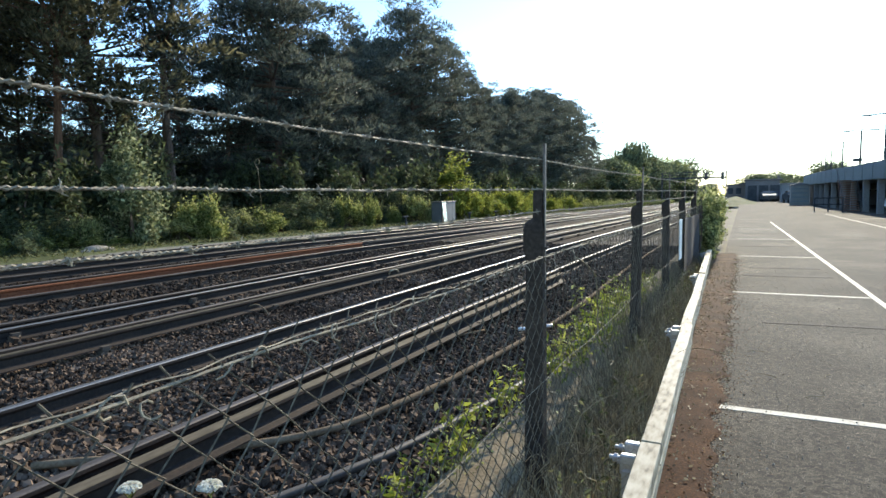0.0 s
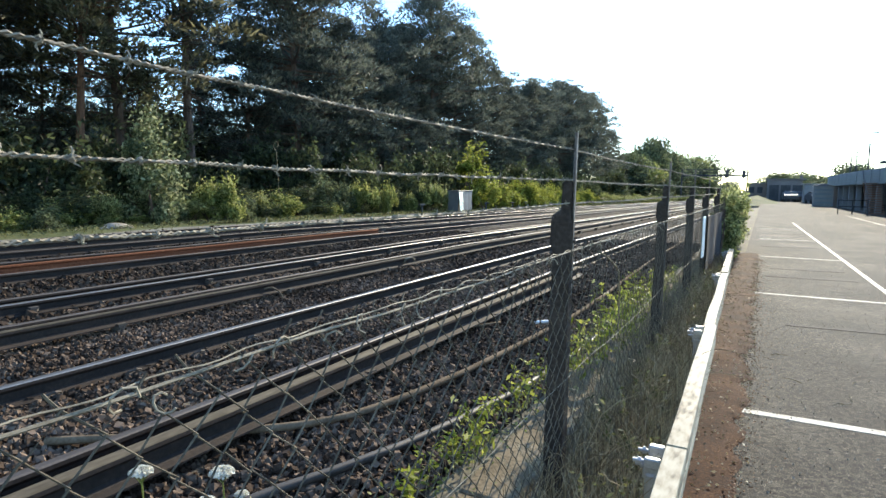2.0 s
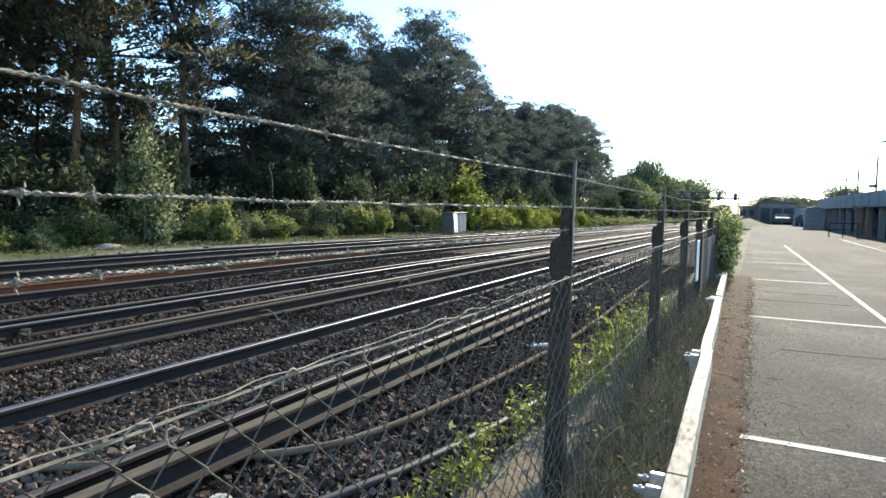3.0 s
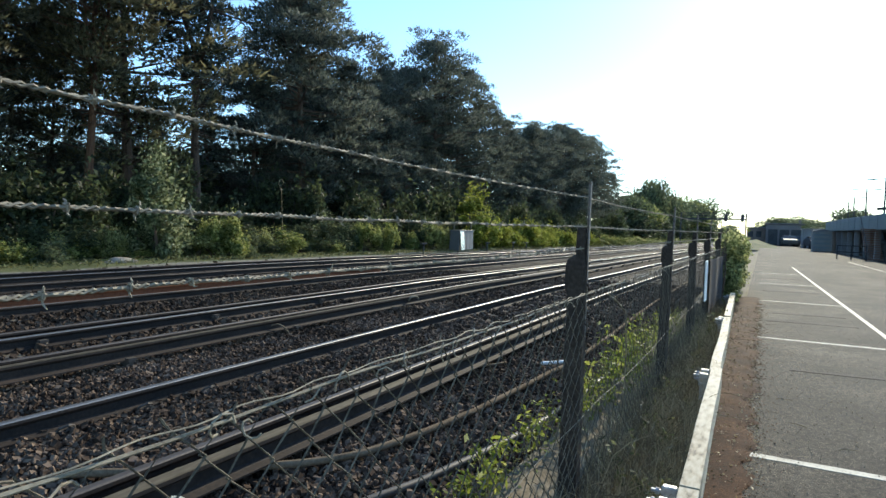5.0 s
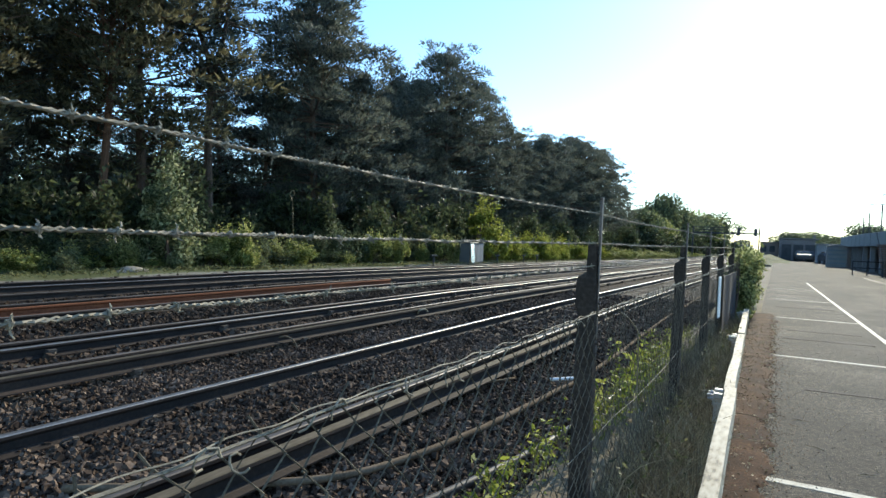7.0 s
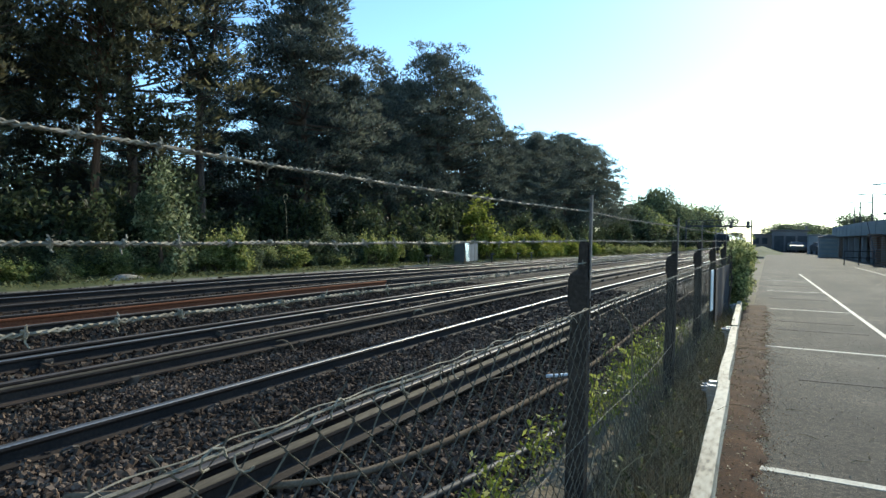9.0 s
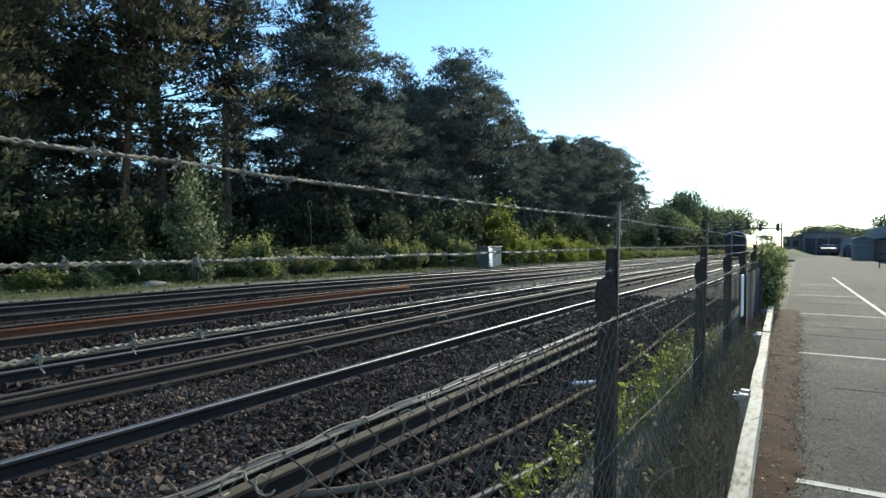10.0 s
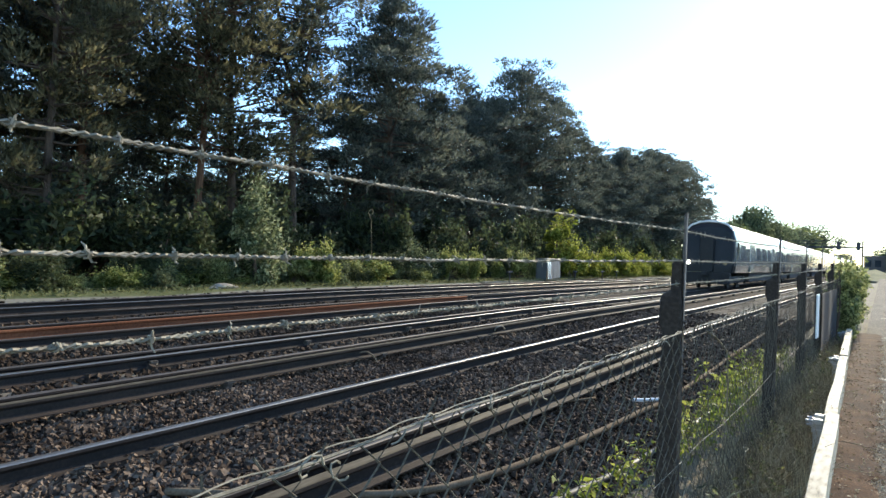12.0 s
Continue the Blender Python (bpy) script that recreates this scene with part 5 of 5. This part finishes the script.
for k, (x, y, top) in enumerate(((12.9, 72, 8.63), (14.05, 94, 8.95), (15.05, 118, 9.25), (16.7, 148, 9.6), (18.05, 170, 9.6), (20.1, 200, 9.75), (22.3, 232, 9.95))):
    lamp = thing("street_lamp", "tall grey double-armed lamp column on the deck", "street lamp", "lamp columns", m=pose(x, y, 0))
    part("pole", Geo().tube([(0, 0, 0), (0, 0, 4.6), (0, 0, top)], [0.14, 0.12, 0.09 + 0.0006 * (y - 72)], 8).data("pole", STEEL_DARK), lamp)
    part("arm", Geo().tube([(-1.9, 0, top + 0.02), (0, 0, top + 0.1), (1.9, 0, top + 0.02)], 0.06, 6).data("arm", STEEL_DARK), lamp)
    for s in (-1, 1):
        part("lantern", Geo().box(s * 1.6 - 0.45, s * 1.6 + 0.45, -0.16, 0.16, top - 0.07, top + 0.04, bevel=0.03).data("lantern", STEEL_DARK), lamp)
    if k == 1:
        part("sign_box", Geo().box(-0.75, 0.2, -0.1, 0.1, 5.05, 5.4, bevel=0.03).data("sign_box", STEEL_DARK), lamp)
# stair with a rail in front of the deck
stair = thing("deck_stair", "brown steel stair up to the car park deck", "stairs", m=pose(6.93, 46.6, 0))
for k in range(14):
    part("step", Geo().box(-0.45, 0.45, k * 0.25, k * 0.25 + 0.3, k * 0.15 + 0.1, k * 0.15 + 0.16).data("step", BRICK_FAR), stair)
for x in (-0.48, 0.48):
    part("handrail", Geo().tube([(x, 0, 1.0), (x, 3.5, 2.9)], 0.025, 6).tube([(x, 0, 0), (x, 0, 1.0)], 0.04, 6).data("handrail", STEEL_DARK), stair)
rail_b = thing("cycle_rail", "low dark metal barrier rail in the car park", "rail", m=pose(5.85, 48.5, 0))
for x in (-0.8, 0.0, 0.8):
    part("upright", Geo().tube([(x, 0, 0), (x, 0, 0.95)], 0.04, 6).data("upright", STEEL_DARK), rail_b)
for z in (0.5, 0.93):
    part("bar", Geo().tube([(-0.8, 0, z), (0.8, 0, z)], 0.04, 6).data("bar", STEEL_DARK), rail_b)


def parked_car(x, y, turn, paint, label):
    car = thing("parked_car", label, "car", "parked cars", m=pose(x, y, 0, 0, 0, turn))
    prof = [(-2.1, 0.35), (-2.15, 0.75), (-1.9, 0.95), (-1.2, 1.05), (-0.6, 1.42), (0.8, 1.45), (1.5, 1.08), (2.05, 0.95), (2.12, 0.5), (2.0, 0.32)]
    v = [(s * (0.86 if z < 1.1 else 0.68), yy, z) for s in (-1, 1) for yy, z in prof]
    f = [(i, (i + 1) % 10, 10 + (i + 1) % 10, 10 + i) for i in range(10)] + [tuple(range(9, -1, -1)), tuple(range(10, 20))]
    part("body", Geo().add(v, f).data("body", paint), car)
    v = [(s * 0.7, yy, z) for s in (-1, 1) for yy, z in ((-1.15, 1.06), (-0.62, 1.4), (0.78, 1.42), (1.42, 1.1))]
    part("windows", Geo().add([(p[0] * 1.06, p[1], p[2] + 0.004) for p in v], [(0, 1, 2, 3), (7, 6, 5, 4), (0, 4, 5, 1), (2, 6, 7, 3)]).data("windows", GLASS_DARK), car)
    for s in (-0.82, 0.82):
        for yy in (-1.3, 1.3):
            part("wheel", Geo().tube([(s - 0.1, yy, 0.31), (s + 0.1, yy, 0.31)], 0.31, 14).data("wheel", TRAIN_DARK), car)


for x, y, turn, pm, lb in ((3.75, 95.5, 4, CABINET, "pale grey car parked by a dark building"), (5.2, 97, 0, STEEL_DARK, "dark car parked far across the car park"), (6.1, 84, 8, STEEL_DARK, "dark car parked beside a small kiosk"),
                           (10.1, 42, 90, WHITE_PAINT, "white car under the deck"), (9.6, 55, 90, CABINET, "grey car under the deck")):
    parked_car(x, y, turn, pm, lb)
low = thing("low_building", "low pale brick building behind a grass bank", "building")
part("wall", Geo().box(-1.6, 0.85, 101, 107, -0.5, 2.5).data("wall", FAR_PALE), low)
part("roof", Geo().box(-1.8, 0.88, 100.8, 107.2, 2.502, 2.62, bevel=0.03).data("roof", DECK_DARK), low)
for x in (-1.1, 0.0):
    part("window", Geo().box(x - 0.35, x + 0.35, 100.95, 100.996, 1.1, 2.0).data("window", STEEL_DARK), low)
shed = thing("flat_shed", "flat grey shed beside the kiosk", "building")
part("wall", Geo().box(5.0, 7.6, 88, 92, -0.2, 2.3).data("wall", DECK_DARK), shed)
part("roof", Geo().box(4.85, 7.75, 87.8, 92.2, 2.302, 2.42, bevel=0.03).data("roof", DECK_DARK), shed)
far = thing("far_building", "dark low building at the end of the car park", "building")
part("wall", Geo().box(0.9, 5.3, 99, 108, -0.5, 3.0).data("wall", FAR_DARK), far)
part("roof", Geo().box(0.7, 5.7, 98.8, 108.2, 3.052, 3.2, bevel=0.05).data("roof", FAR_DARK), far)
part("chimney", Geo().box(5.0, 5.3, 99.1, 99.4, 3.2, 3.75).data("chimney", FAR_DARK), far)
for k in range(3):
    part("door", Geo().box(1.2 + 1.45 * k, 2.4 + 1.45 * k, 98.9, 98.996, 0.0, 2.3).data("door", STEEL_DARK), far)
kiosk = thing("kiosk", "small pale grey kiosk with a slatted front", "kiosk", m=pose(5.75, 71, 0))
part("wall", Geo().box(-0.82, 0.82, -0.7, 0.7, 0, 2.0).data("wall", CABINET_DOOR), kiosk)
part("roof", Geo().add([(-0.95, -0.85, 2.002), (0.95, -0.85, 2.002), (0.95, 0.85, 2.002), (-0.95, 0.85, 2.002), (0, -0.85, 2.28), (0, 0.85, 2.28)], [(3, 2, 1, 0), (0, 1, 4), (2, 3, 5), (1, 2, 5, 4), (3, 0, 4, 5)]).data("roof", DECK_DARK), kiosk)
for k in range(4):
    part("slat", Geo().box(-0.7, 0.7, -0.73, -0.704, 0.3 + 0.42 * k, 0.46 + 0.42 * k).data("slat", DECK), kiosk)
bank = Geo()
v, f = sheet(-3.0, 2.5, 70, 124, 0.0, 6, 20, 0.25, 0.3)
v = [(x, y, z - 0.1 + 0.9 * max(0, 1 - abs(x + 0.4) / 2.6) * min(1, (y - 70) / 12) ** 2) for x, y, z in v]
tagged(part("grass_bank", (v, f, GRASS_GROUND), smooth=True), "low dry grass bank beside the car park", "bank", kind="structure")

# ---- train ----
train = thing("passenger_train", "silver-grey electric passenger train with a dark cab front", "train")
BODY = [(-1.32, 0.95), (-1.40, 1.35), (-1.40, 2.35), (-1.36, 2.8), (-1.22, 3.25), (-0.95, 3.52), (-0.5, 3.68), (0.0, 3.73), (0.5, 3.68), (0.95, 3.52), (1.22, 3.25), (1.36, 2.8), (1.40, 2.35), (1.40, 1.35), (1.32, 0.95)]
# slot 1, the lower side, carries the painted reflection
BSLOT = [1, 1, 0, 0, 2, 2, 2, 2, 2, 2, 0, 0, 1, 1, 1]


def carriage(first):
    """One bodyshell along +y from 0; the first has a sloped cab end."""
    g = Geo()
    n = len(BODY)
    rings = [(0.0, 0.90, 0.10), (0.12, 0.955, 0.05), (0.5, 0.99, 0.0), (0.9, 1.0, 0.0), (19.8, 1.0, 0.0)] if first else [(0.25, 0.97, 0.0), (0.4, 1.0, 0.0), (19.8, 1.0, 0.0)]
    v = [(x * s, y + (0.35 * max(0, (z - 1.6)) / 2.1 if first and y < 0.3 else 0), 0.95 + (z - 0.95) * (s if s < 1 else 1)) for y, s, _ in rings for x, z in BODY]
    f, sl = [], []
    for k in range(len(rings) - 1):
        for i in range(n):
            f.append((k * n + i, k * n + (i + 1) % n, (k + 1) * n + (i + 1) % n, (k + 1) * n + i))
            sl.append(3 if first and k < 2 else BSLOT[i])
    f += [tuple(range(n - 1, -1, -1)), tuple(range((len(rings) - 1) * n, len(rings) * n))]
    sl += [3 if first else 4, 4]
    g.v, g.f, g.s = v, f, sl
    return g.data("carriage", [TRAIN_WHITE, TRAIN_LOWER, TRAIN_ROOF, DARK_FRONT, TRAIN_DARK])


CAB_ME, CAR_ME = carriage(True), carriage(False)
WIN = Geo().box(-0.012, 0.012, -0.75, 0.75, 1.72, 2.5, bevel=0.006).data("window", GLASS_TRAIN)
DOOR = Geo().box(-0.014, 0.014, -0.7, 0.7, 0.98, 2.62, bevel=0.006).data("door", TRAIN_WHITE)
g = Geo()
for yy in (-1.3, 1.3):
    for s in (-0.75, 0.75):
        g.tube([(s - 0.06, yy, 0.42), (s + 0.06, yy, 0.42)], 0.42, 14)
g.box(-1.05, 1.05, -1.9, 1.9, 0.35, 0.75, bevel=0.05)
BOGIE = g.data("bogie", TRAIN_DARK)
UNDER = Geo().box(-1.2, 1.2, 5.6, 14.2, 0.35, 0.94, bevel=0.05).data("underframe", TRAIN_DARK)
for k in range(8):
    car = part("carriage", CAB_ME if k == 0 else CAR_ME, train, "silver-grey bodyside with a pale roof", pose(0, 20.0 * k, 0))
    part("underframe", UNDER, car)
    for yy in (2.9, 17.1):
        part("bogie", BOGIE, car, m=pose(0, yy, 0))
    for s in (-1, 1):
        for yy in (5.3, 13.9):
            part("door", DOOR, car, m=pose(s * 1.405, yy, 0))
        for yy in (2.3, 7.4, 9.6, 11.8, 16.2, 18.4):
            part("window", WIN, car, m=pose(s * 1.402, yy, 0))
cab = train.children[0]
RIM = [(x * 0.985, z * 0.99 + 0.03) for x, z in BODY[4:11]]
part("roof_rim", Geo().tube([(x, 0.42, z + 0.03) for x, z in RIM], 0.05, 6).data("roof_rim", TRAIN_ROOF), cab, "pale rim round the cab roof")
part("cab_side_window", Geo().box(-0.01, 0.01, -0.22, 0.22, 2.05, 2.6, bevel=0.004).data("cab_side_window", GLASS_DARK), cab, m=pose(1.4, 0.95, 0))
for x0, x1, nm in ((-1.12, -0.42, "windscreen"), (0.42, 1.12, "windscreen")):
    part(nm, Geo().box(x0, x1, -0.03, 0.0, 1.95, 2.75, bevel=0.01).data(nm, GLASS_DARK), cab, m=pose(0, 0.08, 0, -10, 0, 0))
part("gangway_door", Geo().box(-0.36, 0.36, -0.12, 0.02, 0.95, 3.0, bevel=0.03).data("gangway_door", DARK_FRONT), cab)
for x, lit in ((-0.95, True), (0.95, False)):
    part("headlight", Geo().tube([(x, -0.06, 1.45), (x, 0.03, 1.45)], 0.11, 12).data("headlight", LAMP_GLOW if lit else GLASS_DARK), cab, "lit headlamp" if lit else "unlit headlamp")
part("coupler", Geo().box(-0.16, 0.16, -0.5, 0.1, 0.75, 0.98, bevel=0.03).data("coupler", TRAIN_DARK), cab)
part("bumper_skirt", Geo().box(-1.2, 1.2, -0.08, 0.3, 0.3, 0.94, bevel=0.04).data("bumper_skirt", TRAIN_DARK), cab)


def motions():
    """The train comes up the line towards the camera at an even speed."""
    rows = []
    for t in (0, 2, 4, 6, 8, 9, 10, 11, 12):
        y = 35.0 + 29.0 * (12 - t)
        rows.append((t, pose(-7.2, y, HEAD + fall(y), -0.487, 0, 0)))
    walk(train, rows)


motions()
